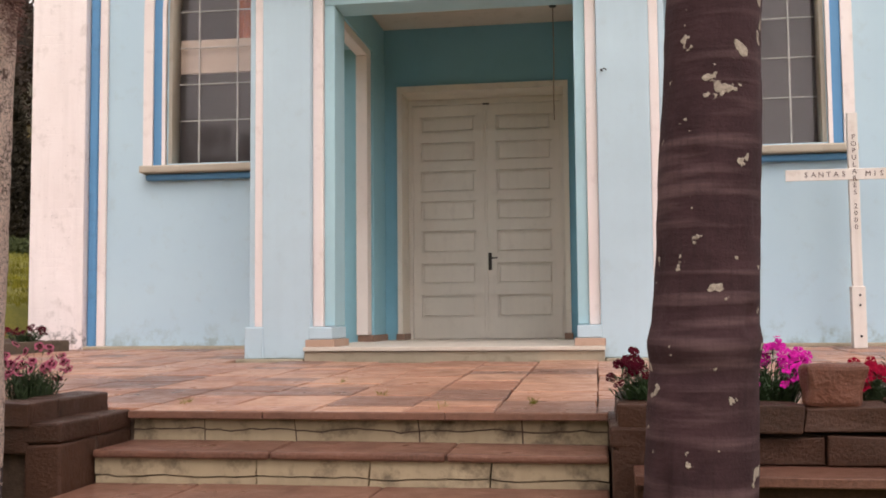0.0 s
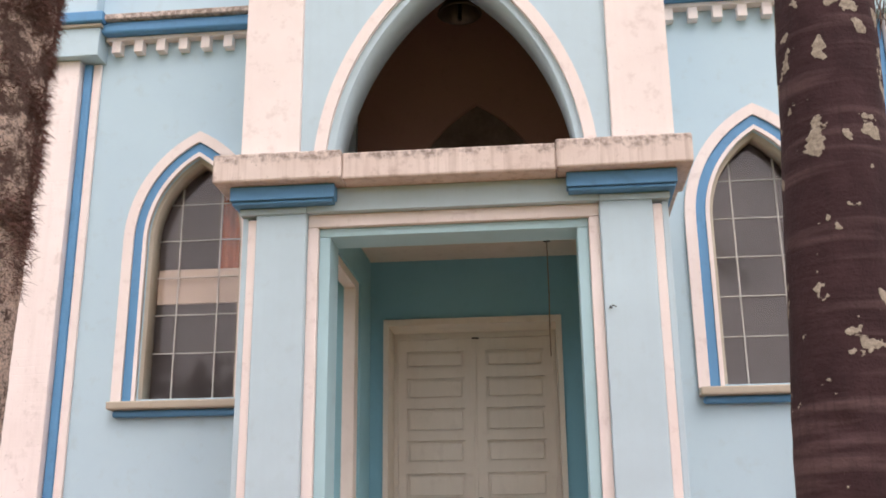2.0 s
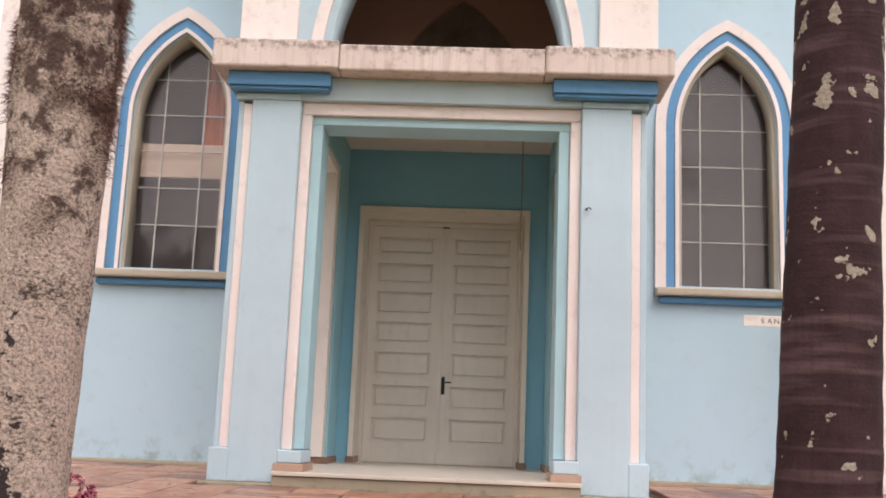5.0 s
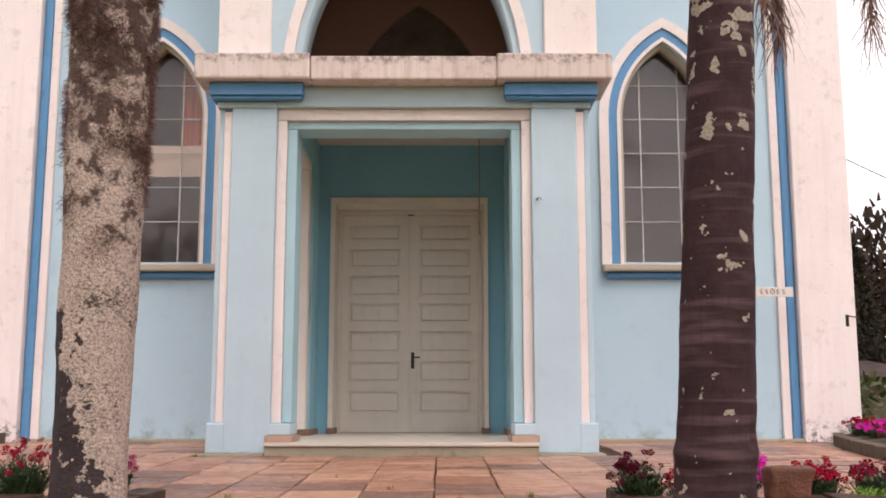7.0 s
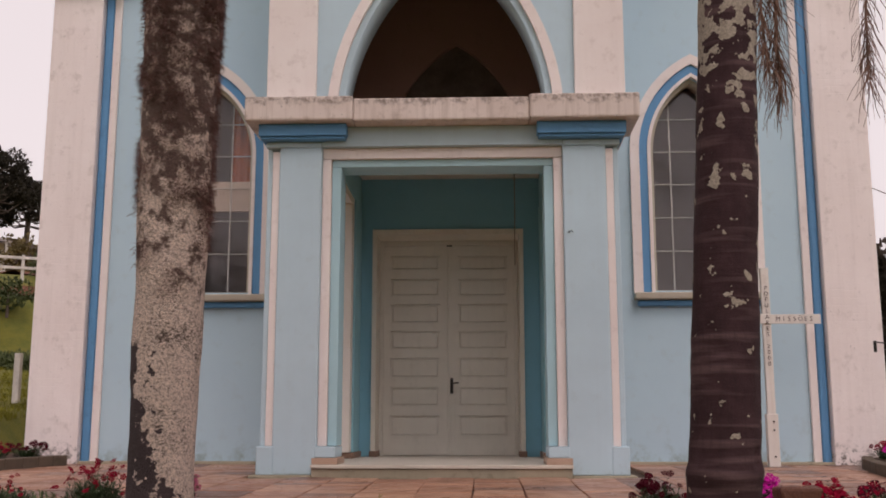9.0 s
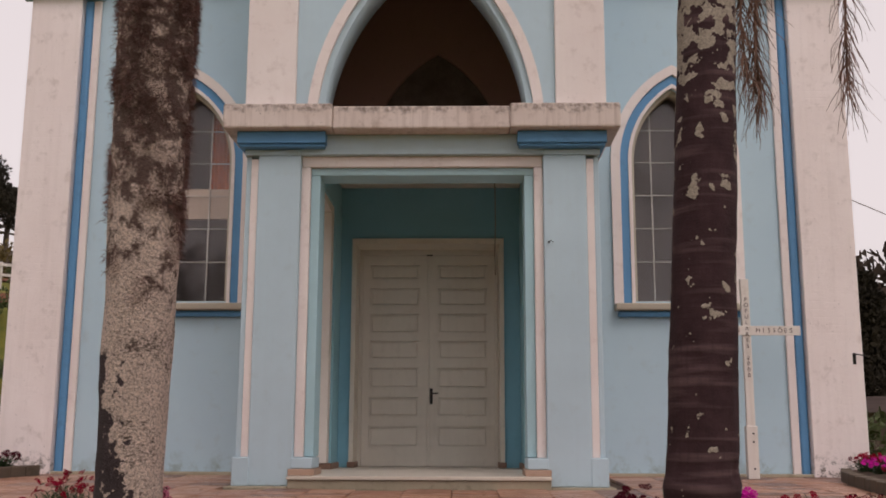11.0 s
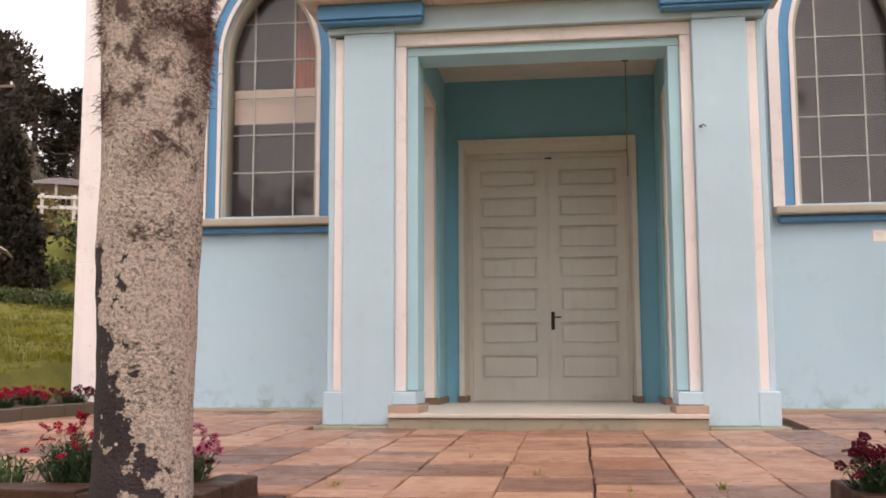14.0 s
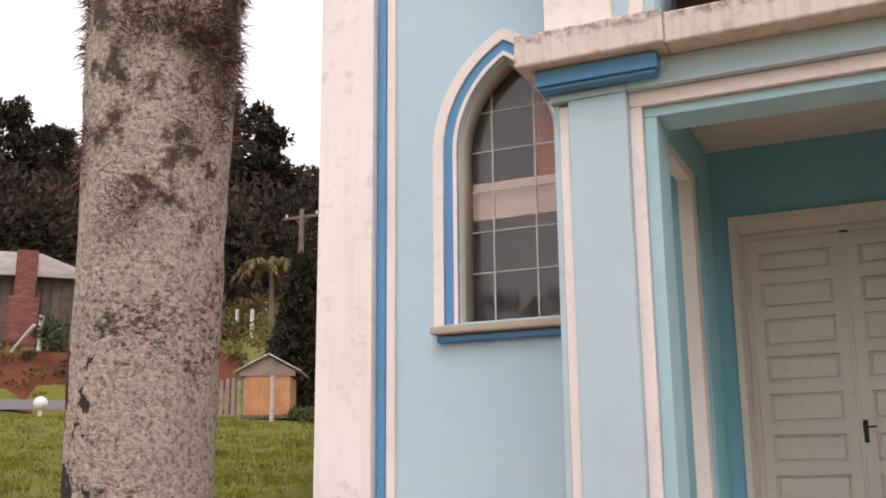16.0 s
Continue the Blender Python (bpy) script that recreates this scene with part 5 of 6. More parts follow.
for i, (az, d, el) in enumerate(((24.2, 72, 12.9), (26.3, 68, 14.2), (28.4, 78, 14.6), (30.2, 74, 15.2), (32.6, 66, 17.2), (34.6, 64, 20.0), (36.8, 70, 17.8), (39.6, 72, 16.2), (41.6, 70, 17.2), (44.6, 76, 18.2), (47.6, 70, 19.2), (50.5, 74, 18.6), (26.8, 84, 12.0))):
    araucaria(az, d, el, 60 + i)


def forest():
    rnd = random.Random(77)
    vs, fs = [], []
    for _ in range(620):
        az, d = rnd.uniform(17, 62), rnd.uniform(50, 125)
        if az < 30:
            continue
        p = spot(az, d)
        h = rnd.uniform(3.5, 7.0) * (0.8 + d / 220)
        w = h * rnd.uniform(0.28, 0.45)
        leaf_cloud(vs, fs, p + Vector((0, 0, h * 0.45)), (w, w, h * 0.5), 620, h * 0.05, rnd)
        k = len(vs)
        vs.extend([p + Vector((-0.1, 0, -0.3)), p + Vector((0.1, 0, -0.3)), p + Vector((0, 0, h * 0.6))])
        fs.append((k, k + 1, k + 2))
    for _ in range(150):
        az, d = rnd.uniform(-75, -14), rnd.uniform(34, 95)
        p = spot(az, d)
        h = rnd.uniform(5.5, 8.0) * (0.6 + d / 90)
        leaf_cloud(vs, fs, p + Vector((0, 0, h * 0.42)), (h * 0.3, h * 0.3, h * 0.52), 620, h * 0.042, rnd)
    # trees out of view behind the steps, added to darken the panes' reflections
    for _ in range(80):
        az, d = rnd.uniform(120, 240), rnd.uniform(46, 66)
        p = spot(az, d)
        h = rnd.uniform(7.0, 11.0)
        leaf_cloud(vs, fs, p + Vector((0, 0, h * 0.5)), (h * 0.3, h * 0.3, h * 0.52), 200, h * 0.08, rnd)
    ob = part("forest", mesh_of("forest", vs, fs), M_FOREST)
    tagged(ob, "dark dense woodland on the hillside", "forest", kind="stuff")


forest()


def grass():
    rnd = random.Random(31)
    vs, fs = [], []
    for _ in range(15000):
        az, d = rnd.uniform(20, 66), 7.5 + 20 * rnd.random() ** 0.8
        p = spot(az, d)
        if p.x > -6.4:
            continue
        tall = 0.6 + 0.8 * sstep(-0.1, 0.35, noise.noise((p.x * 1.1, p.y * 1.1, 2)))
        for i in range(5):
            o = p + Vector((rnd.gauss(0, 0.05), rnd.gauss(0, 0.05), 0.0))
            a = rnd.uniform(0, 6.283)
            s = Vector((math.cos(a), math.sin(a), 0)) * rnd.uniform(0.006, 0.012)
            e = o + Vector((rnd.gauss(0, 0.03), rnd.gauss(0, 0.03), rnd.uniform(0.05, 0.11) * tall))
            k = len(vs)
            vs.extend([o - s, o + s, e])
            fs.append((k, k + 1, k + 2))
    ob = part("grass", mesh_of("grass", vs, fs), M_GRASS)
    tagged(ob, "tufted yellow-green grass on the sloping lawn", "grass", kind="stuff")


grass()


def scrub():
    rnd = random.Random(41)
    vs, fs = [], []
    for _ in range(150):
        az, d = rnd.uniform(27.5, 44), rnd.uniform(36, 56)
        h = rnd.uniform(0.3, 1.1)
        leaf_cloud(vs, fs, spot(az, d, h * 0.3), (h * 0.9, h * 0.9, h * 0.55), 130, 0.13, rnd)
    for _ in range(170):
        az, d = rnd.uniform(33, 66), rnd.uniform(32.8, 36.5)
        h = rnd.uniform(0.15, 0.4) * (1.5 if d > 35 else 0.8)
        leaf_cloud(vs, fs, spot(az, d, h * 0.4), (h, h, h * 0.6), 70, 0.09, rnd)
    ob = part("scrub", mesh_of("scrub", vs, fs), M_SCRUB)
    tagged(ob, "low yellow-brown scrub on the slope below the woods", "scrub", kind="stuff")


scrub()


def weeds():
    rnd = random.Random(43)
    vs, fs = [], []
    for x, y, n in ((0.95, -3.65, 26), (0.05, -3.2, 14), (-0.95, -3.7, 22), (-1.6, -3.75, 26), (1.6, -3.6, 14), (-0.4, -2.4, 10), (-3.0, -3.6, 18), (0.5, -3.82, 10)):
        for i in range(n):
            o = Vector((x + rnd.gauss(0, 0.012), y + rnd.gauss(0, 0.05), terrace_z(y) - 0.004))
            a = rnd.uniform(0, 6.283)
            s = Vector((math.cos(a), math.sin(a), 0)) * 0.003
            e = o + Vector((rnd.gauss(0, 0.02), rnd.gauss(0, 0.02), rnd.uniform(0.01, 0.04)))
            k = len(vs)
            vs.extend([o - s, o + s, e + s * 0.4, e - s * 0.4])
            fs.append((k, k + 1, k + 2, k + 3))
    ob = part("weeds", mesh_of("weeds", vs, fs), M_GRASS)
    tagged(ob, "small green weeds growing in the paving joints", "weeds", kind="stuff")


weeds()


def conifer(at, height, width, mat, label, seed, n=900, name="cypress"):
    rnd = random.Random(seed)
    th = thing(name, label, "tree", at)
    part("trunk", tube([(0, 0, -0.3), (0, 0, height * 0.5), (0, 0, height * 0.95)], width * 0.09, 6, None, 0.3), M_POLE, th)
    vs, fs = [], []
    for i in range(n):
        f = rnd.random() ** 1.2
        z = height * (0.04 + 0.94 * f)
        r = width * 0.5 * math.sqrt(max(0.02, 1 - f)) * (0.75 + 0.35 * noise.noise((f * 6, seed, rnd.random()))) * rnd.uniform(0.6, 1.05)
        a = rnd.uniform(0, 6.283)
        leaf_cloud(vs, fs, (math.cos(a) * r, math.sin(a) * r, z), (width * 0.07, width * 0.07, width * 0.09), 11, width * 0.05, rnd, 0.6)
    part("crown", mesh_of("crown", vs, fs), mat, th)


conifer(spot(29.9, 31), 4.7, 2.6, M_CONIFER, "dense dark cypress beside the lawn", 1, 2400)
conifer(spot(-22.4, 36), 6.0, 2.6, M_CONIFER, "dark conifer behind the church", 2, 1100, "conifer")
conifer(spot(-24.6, 33), 5.6, 2.6, M_CONIFER, "dark conifer behind the church", 3, 1100, "conifer")
conifer(spot(-20.6, 40), 6.0, 2.8, M_CONIFER, "dark conifer behind the church", 4, 1100, "conifer")


def shrub(az, d, h, w, mat, label, seed, name="shrub"):
    rnd = random.Random(seed)
    p = spot(az, d)
    th = thing(name, label, "shrub", p)
    vs, fs = [], []
    for _ in range(9):
        c = (rnd.uniform(-0.32, 0.32) * w, rnd.uniform(-0.32, 0.32) * w, h * rnd.uniform(0.3, 0.62))
        leaf_cloud(vs, fs, c, (w * 0.25, w * 0.25, h * 0.34), 70, min(w, h) * 0.10, rnd)
    part("leaves", mesh_of("leaves", vs, fs), mat, th)
    part("stem", tube([(0, 0, -0.2), (0, 0, h * 0.5)], 0.05, 5), M_POLE, th)


for i, (az, d, h, w, m_, lb) in enumerate(((34.9, 37, 1.2, 1.7, M_SHRUB, "rounded green hedge bush"), (36.6, 38, 1.3, 2.0, M_SHRUB, "rounded green hedge bush"), (38.6, 37, 1.7, 2.2, M_SHRUB, "tall green hedge bush"), (40.6, 37, 1.5, 2.2, M_SHRUB, "tall green hedge bush"),
        (33.2, 44, 1.4, 2.0, M_YELLOWLEAF, "yellowing bush on the slope"), (35.8, 46, 1.8, 2.6, M_YELLOWLEAF, "yellowing bush on the slope"), (29.9, 33, 1.0, 1.4, M_SHRUB, "low bush by the hut"), (27.2, 33, 1.1, 1.6, M_SHRUB, "low bush below the cypress"), (25.6, 34, 1.3, 1.8, M_SHRUB, "low bush below the house"),
        (42.9, 34.8, 1.3, 1.2, M_SHRUB, "bush beside the boarded house"), (23.4, 42, 1.2, 1.3, M_SHRUB, "bush in front of the porch house"), (24.9, 47, 2.4, 1.6, M_YELLOWLEAF, "yellow bush before the porch house"), (-22.9, 24, 1.5, 1.6, M_SHRUB, "green bush behind the church"), (-24.8, 21, 1.7, 1.8, M_SHRUB, "green bush behind the church"))):
    shrub(az, d, h, w, m_, lb, 200 + i)

# small yellowing palm on the slope
sp_ = spot(32.1, 42)
small_palm = thing("small_palm", "small yellowing palm on the slope", "palm tree", sp_)
part("trunk", tube([(0, 0, -0.2), (0.05, 0, 1.2), (0, 0, 2.6)], 0.12, 7, None, 0.7), M_POLE, small_palm)
rnd = random.Random(31)
for k in range(12):
    a = k * 0.5236 + rnd.uniform(-0.2, 0.2)
    pts = [(math.cos(a) * r, math.sin(a) * r, 2.6 + 0.75 * math.sin(r * 1.5) - 0.35 * r * r) for r in (0.02, 0.4, 0.8, 1.2, 1.6)]
    part("frond", frond(pts, 0.5, 26, rnd, 0.9, 1.0, 0.07), M_YELLOWLEAF, small_palm)

# wooden hut on posts
hut_at = spot(31.4, 28)
hut = thing("hut", "small orange board hut with a pale tin roof, raised on posts", "hut", hut_at)
hut.rotation_euler = (0, 0, radians(26))
HZ = 2.45 - hut_at.z
for k in range(9):
    x = -0.58 + k * 0.13
    part("board", box(x, x + 0.126, -0.5, -0.475, HZ, HZ + 1.02, 0.004), M_ORANGEWOOD, hut)
part("body", box(-0.575, 0.575, -0.474, 0.9, HZ, HZ + 1.0, 0.01), M_ORANGEWOOD, hut)
bm = bmesh.new()
tri = [bm.verts.new(c) for c in ((-0.72, -0.53, HZ + 1.0), (0.72, -0.53, HZ + 1.0), (0.72, -0.53, HZ + 1.12), (0.0, -0.53, HZ + 1.5), (-0.72, -0.53, HZ + 1.12))]
bm.faces.new(tri)
bmesh.ops.solidify(bm, geom=list(bm.faces), thickness=0.03)
part("gable", bm, M_GABLE, hut, "pale pinkish gable")
for s in (-1, 1):
    bm = box(0, 0.98, -0.62, 1.05, 0, 0.03, 0.004)
    bm.transform(Matrix.Translation((0, 0, HZ + 1.56)) @ Matrix.Rotation(radians(28 if s > 0 else 152), 4, "Y"))
    part("roof_side", bm, M_TINROOF, hut)
part("floor_beam", box(-0.65, 0.65, -0.55, 0.95, HZ - 0.09, HZ - 0.002, 0.005), M_WOOD, hut)
for x in (-0.5, 0.5):
    for y in (-0.4, 0.8):
        part("post", box(x - 0.05, x + 0.05, y - 0.05, y + 0.05, -0.2, HZ - 0.09, 0.005), M_WOOD, hut)
front_post = thing("fence_post", "pale weathered post standing before the hut", "fence post", spot(31.2, 26.9), "whitewashed posts")
part("shaft", box(-0.045, 0.045, -0.045, 0.045, -0.2, 1.15, 0.01), M_GABLE, front_post)

# power pole
pole_at = spot(30.6, 46)
pole = thing("power_pole", "weathered timber power pole with a cross-arm", "utility pole", pole_at)
PH = EYE[2] + 46 * math.tan(radians(15.0)) - pole_at.z
part("shaft", tube([(0, 0, -0.3), (0, 0, PH)], 0.15, 8, None, 0.7), M_POLE, pole)
part("cross_arm", box(-0.95, 0.95, -0.06, 0.06, PH - 0.42, PH - 0.3, 0.01), M_POLE, pole)
for s in (-1, 1):
    part("brace", tube([(s * 0.3, 0, PH - 0.42), (0, 0, PH - 0.85)], 0.03, 4), M_POLE, pole)
    part("insulator", tube([(s * 0.8, 0, PH - 0.3), (s * 0.8, 0, PH - 0.16)], 0.05, 6), M_POST, pole)

# fences
for az, d, h in ((36.0, 33.5, 1.1), (37.1, 33.3, 1.15), (38.4, 33.2, 1.2), (39.7, 33.0, 1.2), (41.2, 33.0, 1.2), (35.0, 41, 1.1), (33.0, 40, 1.15), (33.9, 43, 0.9), (32.5, 47, 0.8), (43.6, 34.6, 1.25), (47.2, 34.8, 1.4), (26.2, 16.9, 0.85)):
    fp = thing("fence_post", "whitewashed fence post on the slope", "fence post", spot(az, d), "whitewashed posts")
    part("shaft", box(-0.055, 0.055, -0.055, 0.055, -0.3, h, 0.012), M_POST, fp)
brace = thing("fence_brace", "whitewashed slanting fence brace", "fence brace", spot(44.6, 34.6))
part("bar", tube([(-0.35, 0, 0.0), (0.6, 0, 0.85)], 0.05, 5), M_POST, brace)
picket = thing("picket_fence", "grey weathered picket fence behind the hut", "fence", spot(34.6, 31))
picket.rotation_euler = (0, 0, radians(34))
for k in range(15):
    part("picket", box(-1.5 + k * 0.17, -1.40 + k * 0.17, -0.012, 0.012, -0.1, 1.05 + 0.06 * math.sin(k * 2.3), 0.006), M_GREYPICKET, picket)
part("rail", box(-1.55, 1.2, 0.013, 0.05, 0.65, 0.72, 0.005), M_POLE, picket)

# dark weeds where the lawn falls away beside the hut
rnd = random.Random(31)
vs, fs = [], []
for k in range(150):
    f = rnd.random()
    p = spot(30.4 - 6.5 * f, 27.6 - 3.0 * f + abs(rnd.gauss(0, 1.3)))
    r = rnd.uniform(0.16, 0.34)
    leaf_cloud(vs, fs, p + Vector((0, 0, r * 0.3)), (r * 1.3, r * 1.3, r * 0.8), 90, 0.07, rnd)
tagged(part("weeds", mesh_of("weeds", vs, fs), M_SHRUB), "low dark green weeds along the edge of the lawn", "weeds", kind="stuff")

# small pale yellow box standing on the lawn
box_at = spot(27.0, 27.5)
garden_box = thing("garden_box", "small pale yellow box on the sloping lawn", "garden box", box_at)
part("body", box(-0.11, 0.11, -0.08, 0.08, -0.05, 0.26, 0.015), plain("pale_yellow_paint", (0.62, 0.52, 0.22), 0.6, 0, 0.15), garden_box)
part("lid", box(-0.13, 0.13, -0.10, 0.10, 0.262, 0.29, 0.008), M_POST, garden_box)

# road and the earth bank above it
def ribbon(name, d0, d1, az0, az1, lift0, lift1, mat, label, cat, rough=0.0):
    vs, fs, n = [], [], 40
    for i in range(n + 1):
        az = az0 + (az1 - az0) * i / n
        for j in range(5):
            d = d0 + (d1 - d0) * j / 4
            p = spot(az, d, lift0 + (lift1 - lift0) * j / 4)
            if rough:
                p += Vector((noise.noise(p * 0.9), noise.noise(p * 0.9 + Vector((5, 0, 0))), noise.noise(p * 1.3))) * rough
            vs.append(p)
    for i in range(n):
        for j in range(4):
            k = i * 5 + j
            fs.append((k, k + 1, k + 6, k + 5))
    ob = part(name, mesh_of(name, vs, fs), mat)
    tagged(ob, label, cat, kind="structure")


ribbon("road", 28.4, 31.8, 37.5, 75, 0.16, 0.52, M_ASPHALT, "narrow purple-grey asphalt road below the bank", "road")
ribbon("earth_bank", 32.6, 35.0, 33.5, 75, 0.12, 0.1, M_EARTH, "cut bank of bare red earth", "bank", 0.28)
ribbon("earth_bank", 35.5, 38.5, 21, 28, 0.1, 0.15, M_EARTH, "cut bank of bare red earth", "bank", 0.2)
ribbon("earth_bank", 43, 48, 21, 27.5, 0.1, 0.15, M_EARTH, "bare red earth below the house", "bank", 0.2)

# round white globe lamp among dark stones at the lawn's edge
globe_at = spot(42.9, 27.6, -0.38)
globe = thing("globe_lamp", "white globe on a short post at the edge of the lawn", "garden lamp", globe_at)
part("post", tube([(0, 0, -0.1), (0, 0, 0.55)], 0.05, 8), M_POST, globe)
bm = bmesh.new()
bmesh.ops.create_icosphere(bm, subdivisions=3, radius=0.17)
bm.transform(Matrix.Translation((0, 0, 0.70)))
smooth(part("globe", bm, plain("white_globe", (0.8, 0.78, 0.76), 0.4, 0, 0.05), globe))
for k, (dx, dy, r) in enumerate(((0.28, 0.05, 0.16), (-0.5, 0.0, 0.24), (-0.2, -0.15, 0.15))):
    st = thing("stone", "dark stone lying beside the white globe", "stone", globe_at + Vector((dx, dy, 0)))
    bm = bmesh.new()
    bmesh.ops.create_icosphere(bm, subdivisions=2, radius=r)
    for v in bm.verts:
        v.co = Vector((v.co.x, v.co.y, v.co.z * 0.8 + r * 0.6)) * (1 + 0.25 * noise.noise(v.co * 6 + Vector((k, 0, 0))))
    part("rock", bm, M_WOOD, st)


# houses on the hill
def house(name, az, d, w, dep, h, rise, wall, roof_mat, turn, label, windows=(), chimney=None, base=None, porch=False, lift=0.0):
    p = spot(az, d, lift)
    th = thing(name, label, "house", p)
    th.rotation_euler = (0, 0, radians(turn))
    part("wall", box(-w / 2, w / 2, 0, dep, -0.6, h, 0.01), wall, th)
    if base:
        part("base_wall", box(-w / 2 - 0.05, w / 2 + 0.05, -0.06, dep + 0.05, -1.4, 0.45, 0.01), base, th)
    bm = bmesh.new()
    o = 0.45
    vs = [bm.verts.new(c) for c in ((-w / 2 - o, -o - (1.2 if porch else 0), h - 0.12), (w / 2 + o, -o - (1.2 if porch else 0), h - 0.12), (w / 2 + o, dep + o, h - 0.12), (-w / 2 - o, dep + o, h - 0.12), (-w / 2 * 0.3, dep / 2, h + rise), (w / 2 * 0.3, dep / 2, h + rise))]
    for f in ((0, 1, 5, 4), (1, 2, 5), (2, 3, 4, 5), (3, 0, 4)):
        bm.faces.new([vs[i] for i in f])
    bmesh.ops.solidify(bm, geom=list(bm.faces), thickness=-0.09)
    part("roof", bm, roof_mat, th)
    for x, z, ww, hh in windows:
        win = part("window", box(x - ww / 2, x + ww / 2, -0.05, -0.005, z, z + hh, 0.008), M_POST, th, "white-framed window")
        for s in (-1, 1):
            a, b = sorted((x + s * 0.04, x + s * (ww / 2 - 0.07)))
            part("pane", box(a, b, -0.06, -0.048, z + 0.08, z + hh - 0.08, 0.003), M_BLACKMETAL, win)
    if porch:
        for x in (-w / 2 - 0.1, -w * 0.1, w / 2 + 0.1):
            part("porch_post", box(x - 0.07, x + 0.07, -1.5, -1.36, -0.5, h - 0.05, 0.01), M_POST, th)
        for z in (0.25, 0.75):
            part("porch_rail", box(-w / 2 - 0.1, w / 2 + 0.1, -1.46, -1.40, z, z + 0.09, 0.008), M_POST, th)
    if chimney is not None:
        bm = box(chimney - 0.48, chimney + 0.48, -0.85, -0.01, -0.6, h * 0.62, 0.03)
        box(chimney - 0.33, chimney + 0.33, -0.7, -0.012, h * 0.62, h + 0.72, 0.02, bm)
        stack = part("chimney", bm, M_HOUSERED, th, "brick chimney against the boards")
        bm = box(-0.112, 0.112, -0.014, 0.01, 0.0, 0.062, 0.004)
        me = bpy.data.meshes.new("brick")
        bm.to_mesh(me)
        bm.free()
        me.materials.append(M_BRICK)
        z, row = -0.55, 0
        while z < h + 0.64:
            low = z + 0.065 < h * 0.62
            wide, face = (0.48, -0.85) if low else (0.33, -0.7)
            x = -wide + 0.12 * (row % 2)
            while x + 0.235 <= wide + 0.001:
                brick = new("brick", me)
                brick.parent = stack
                brick.location = (chimney + x + 0.118, face, z)
                x += 0.235
            z += 0.072
            row += 1
    return th


h1 = house("boarded_house", 45.2, 37.2, 5.0, 4.5, 2.35, 1.25, M_WOOD, M_TINROOF, 45, "weathered dark board house with a brick chimney and tin roof", (), 0.4)
for k in range(16):
    part("board", box(-2.48 + k * 0.31, -2.22 + k * 0.31, -0.03, -0.004, -0.5, 2.3, 0.004), M_WOOD, h1)
house("upper_shed", 47.6, 45, 4.0, 3.0, 2.4, 0.5, M_WOOD, M_DARKROOF, 47, "dark shed above the boarded house", (), None, None, False, -0.3)
house("porch_house", 26.9, 65, 3.6, 4.0, 2.2, 0.9, M_HOUSEWALL, M_TINROOF, 27, "cream house with white porch posts and a pale tin roof", ((-1.2, 0.8, 0.7, 1.0), (0.2, 0.8, 0.7, 1.0), (1.4, 0.8, 0.6, 1.0)), None, M_HOUSERED, True, 0.0)
house("grey_house", 24.7, 80, 3.8, 4.0, 2.2, 1.0, M_WOOD, M_DARKROOF, 25, "grey board house high on the slope", ((-0.6, 0.9, 0.9, 0.9),), None, None, False, 0.6)
rail_fence = thing("rail_fence", "white rail fence above the earth bank", "fence", spot(25.4, 40.5))
rail_fence.rotation_euler = (0, 0, radians(26))
for k in range(4):
    part("post", box(-1.9 + k * 1.15, -1.78 + k * 1.15, -0.05, 0.05, -0.4, 1.0, 0.01), M_POST, rail_fence)
for z in (0.42, 0.82):
    part("rail", box(-2.0, 1.8, -0.085, -0.052, z, z + 0.11, 0.008), M_POST, rail_fence)
house("long_shed", -24.2, 30, 5.0, 3.0, 1.6, 0.4, M_WOOD, M_DARKROOF, -20, "low dark shed behind the church", (), None, None, False, -0.3)

# overhead wire to the church corner
wire = thing("overhead_wire", "thin overhead wire running to the church", "wire", (0, 0, 0))
a, b = Vector((5.37, 2.5, 3.75)), Vector((24, 26, 8.4))
part("cable", tube([a.lerp(b, i / 12) - Vector((0, 0, 1.1 * math.sin(math.pi * i / 12))) for i in range(13)], 0.007, 4), M_POLE, wire)
hook = thing("wall_hook", "small dark iron hook on the buttress", "hook", (5.30, WY - 0.16, 0))
part("arm", tube([(-0.02, 0.0, 1.62), (-0.02, -0.06, 1.62), (0.10, -0.06, 1.60)], 0.008, 5), M_BLACKMETAL, hook)
part("plate", box(-0.04, 0.0, -0.004, 0.004, 1.50, 1.64, 0.002), M_BLACKMETAL, hook)

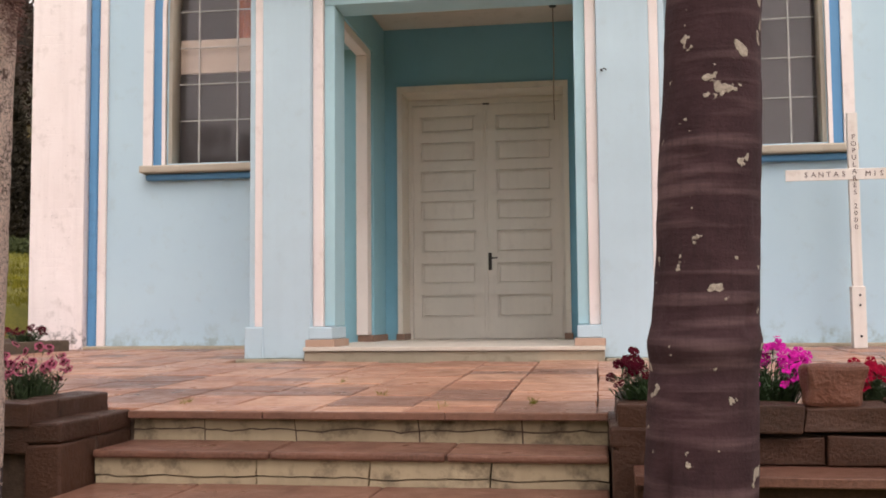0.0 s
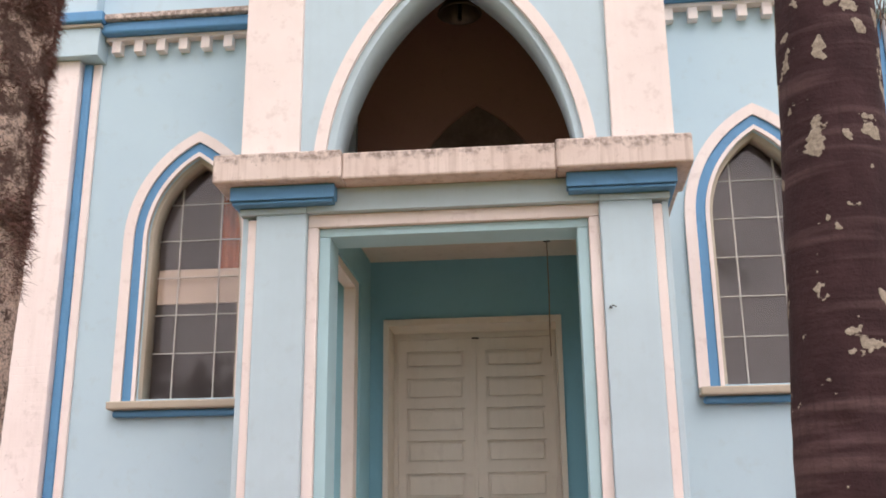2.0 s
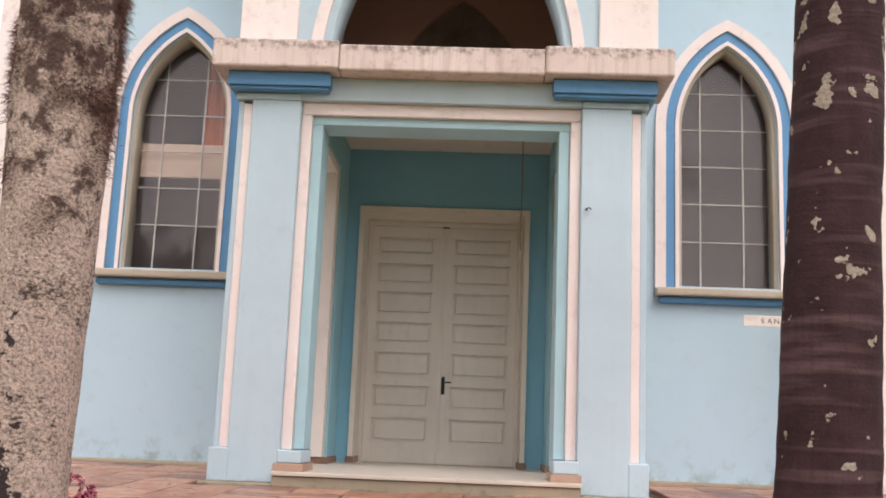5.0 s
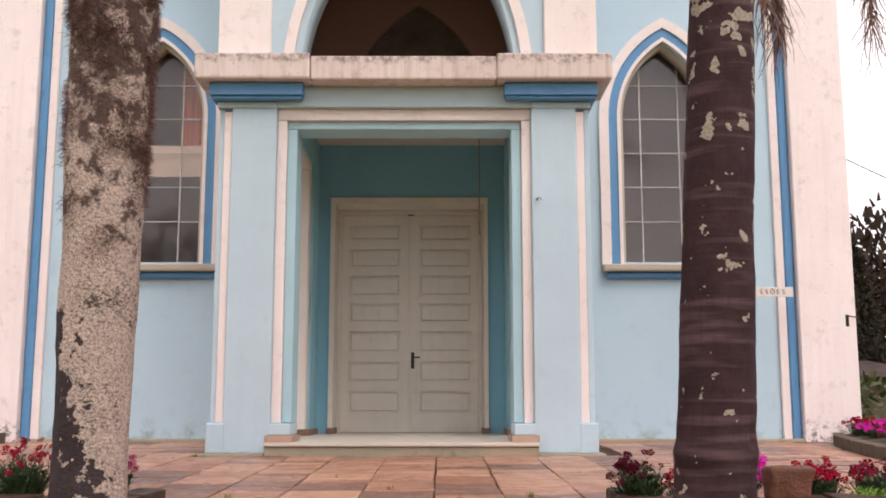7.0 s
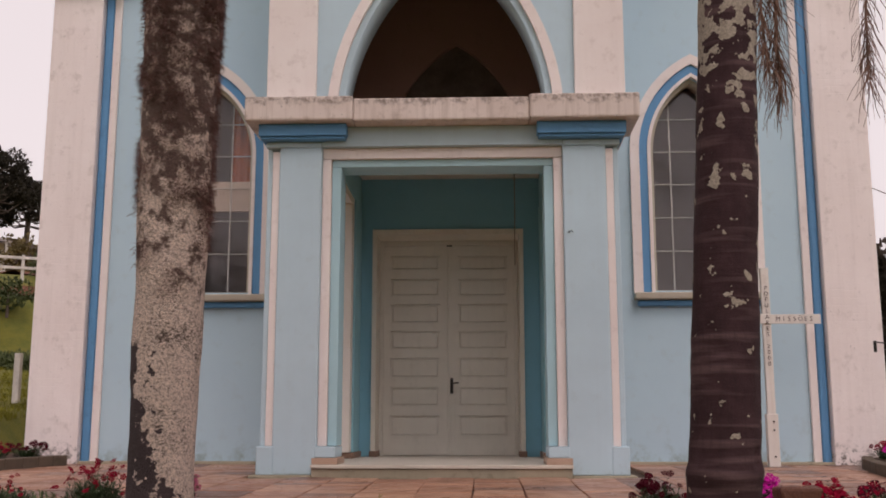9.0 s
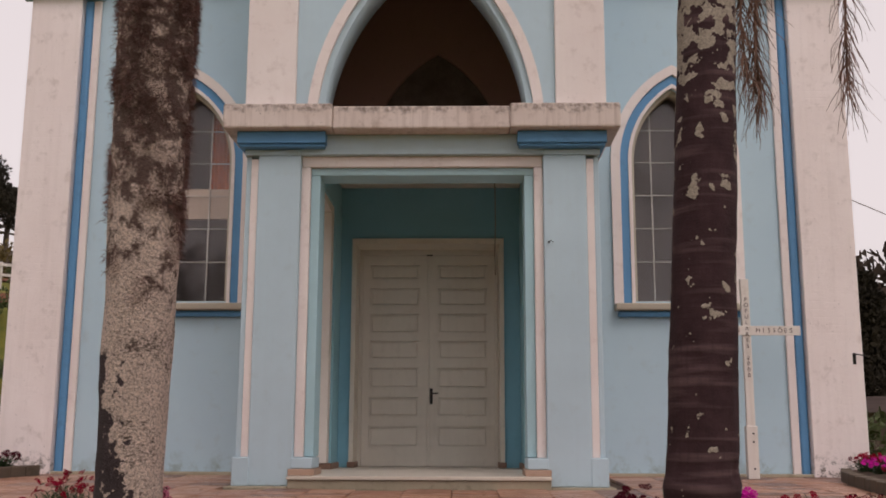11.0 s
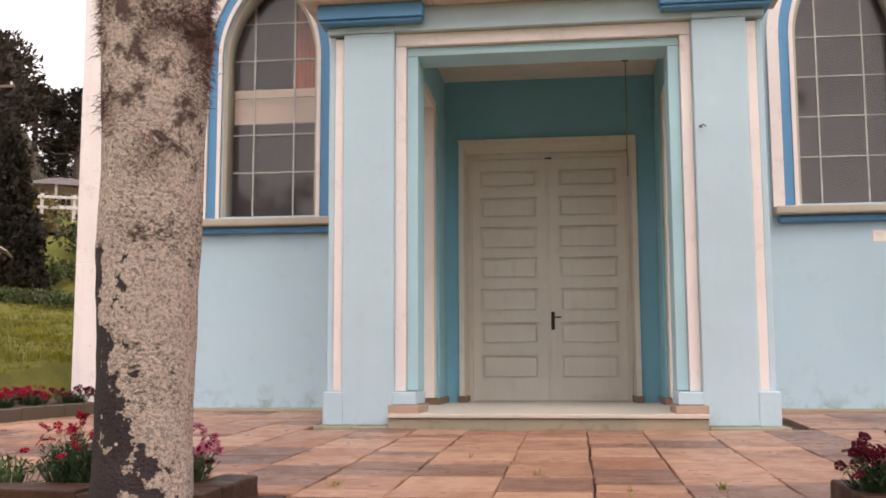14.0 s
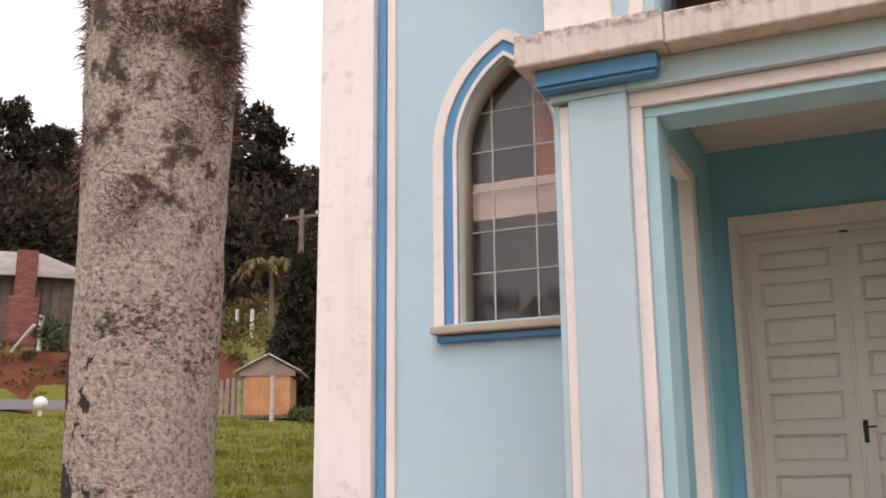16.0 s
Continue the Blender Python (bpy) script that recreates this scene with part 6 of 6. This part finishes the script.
nail = thing("pier_hook", "small bent iron hook on the porch pier", "hook", (1.352, 0.0, 2.635))
part("stem", tube([(0.0, 0.012, 0.0), (0.0, -0.05, 0.004), (0.012, -0.06, -0.018)], 0.006, 6), M_BLACKMETAL, nail)
part("bent_end", tube([(0.0, -0.03, 0.0), (0.028, -0.036, 0.016), (0.05, -0.04, -0.004)], 0.005, 6), M_BLACKMETAL, nail)

# ---- flags of the terrace ----
FLAG_MESHES = {}


def flag_mesh(w, d, dark, variant):
    key = (w, d, dark, variant)
    if key not in FLAG_MESHES:
        r = random.Random(str(key))
        g = 0.0055
        bm = bmesh.new()
        top = [(-w / 2 + g, -d / 2 + g), (w / 2 - g, -d / 2 + g), (w / 2 - g, d / 2 - g), (-w / 2 + g, d / 2 - g)]
        top = [(x + r.uniform(-0.008, 0.008), y + r.uniform(-0.008, 0.008)) for x, y in top]
        lo = [bm.verts.new((x, y, -0.04)) for x, y in top]
        mi = [bm.verts.new((x, y, -0.005)) for x, y in top]
        hi = [bm.verts.new((x * (1 - 0.008 / w), y * (1 - 0.008 / d), r.uniform(-0.001, 0.002))) for x, y in top]
        for a, b in ((lo, mi), (mi, hi)):
            for i in range(4):
                bm.faces.new((a[i], a[(i + 1) % 4], b[(i + 1) % 4], b[i]))
        bm.faces.new(hi)
        me = bpy.data.meshes.new("flag")
        bm.to_mesh(me)
        bm.free()
        me.materials.append(M_FLAGDARK if dark else M_FLAG)
        FLAG_MESHES[key] = me
    return FLAG_MESHES[key]


rnd = random.Random(2024)
x = -5.3
col = 0
while x < 5.1:
    w = (0.44, 0.50, 0.47)[col % 3]
    y = STEP_Y - 0.005 if STEP_L - 0.3 < x < STEP_R + 0.1 else -3.98
    first = True
    while y < 2.12:
        d = 0.26 if first else rnd.choice((0.15, 0.24, 0.32, 0.42, 0.48, 0.56))
        first = False
        cx, cy = x + w / 2, y + d / 2
        if not (abs(cx) < 2.1 and cy > -0.12 + 0.0) or abs(cx) > 2.1:
            fl = new("flag", flag_mesh(w, d, rnd.random() < 0.30, rnd.randrange(4)))
            fl.parent = terrace
            fl.location = (cx, cy, terrace_z(cy) + rnd.uniform(-0.003, 0.003))
            fl.rotation_euler = (0.021 + rnd.uniform(-0.006, 0.006), rnd.uniform(-0.006, 0.006), 0)
        y += d
    x += w
    col += 1
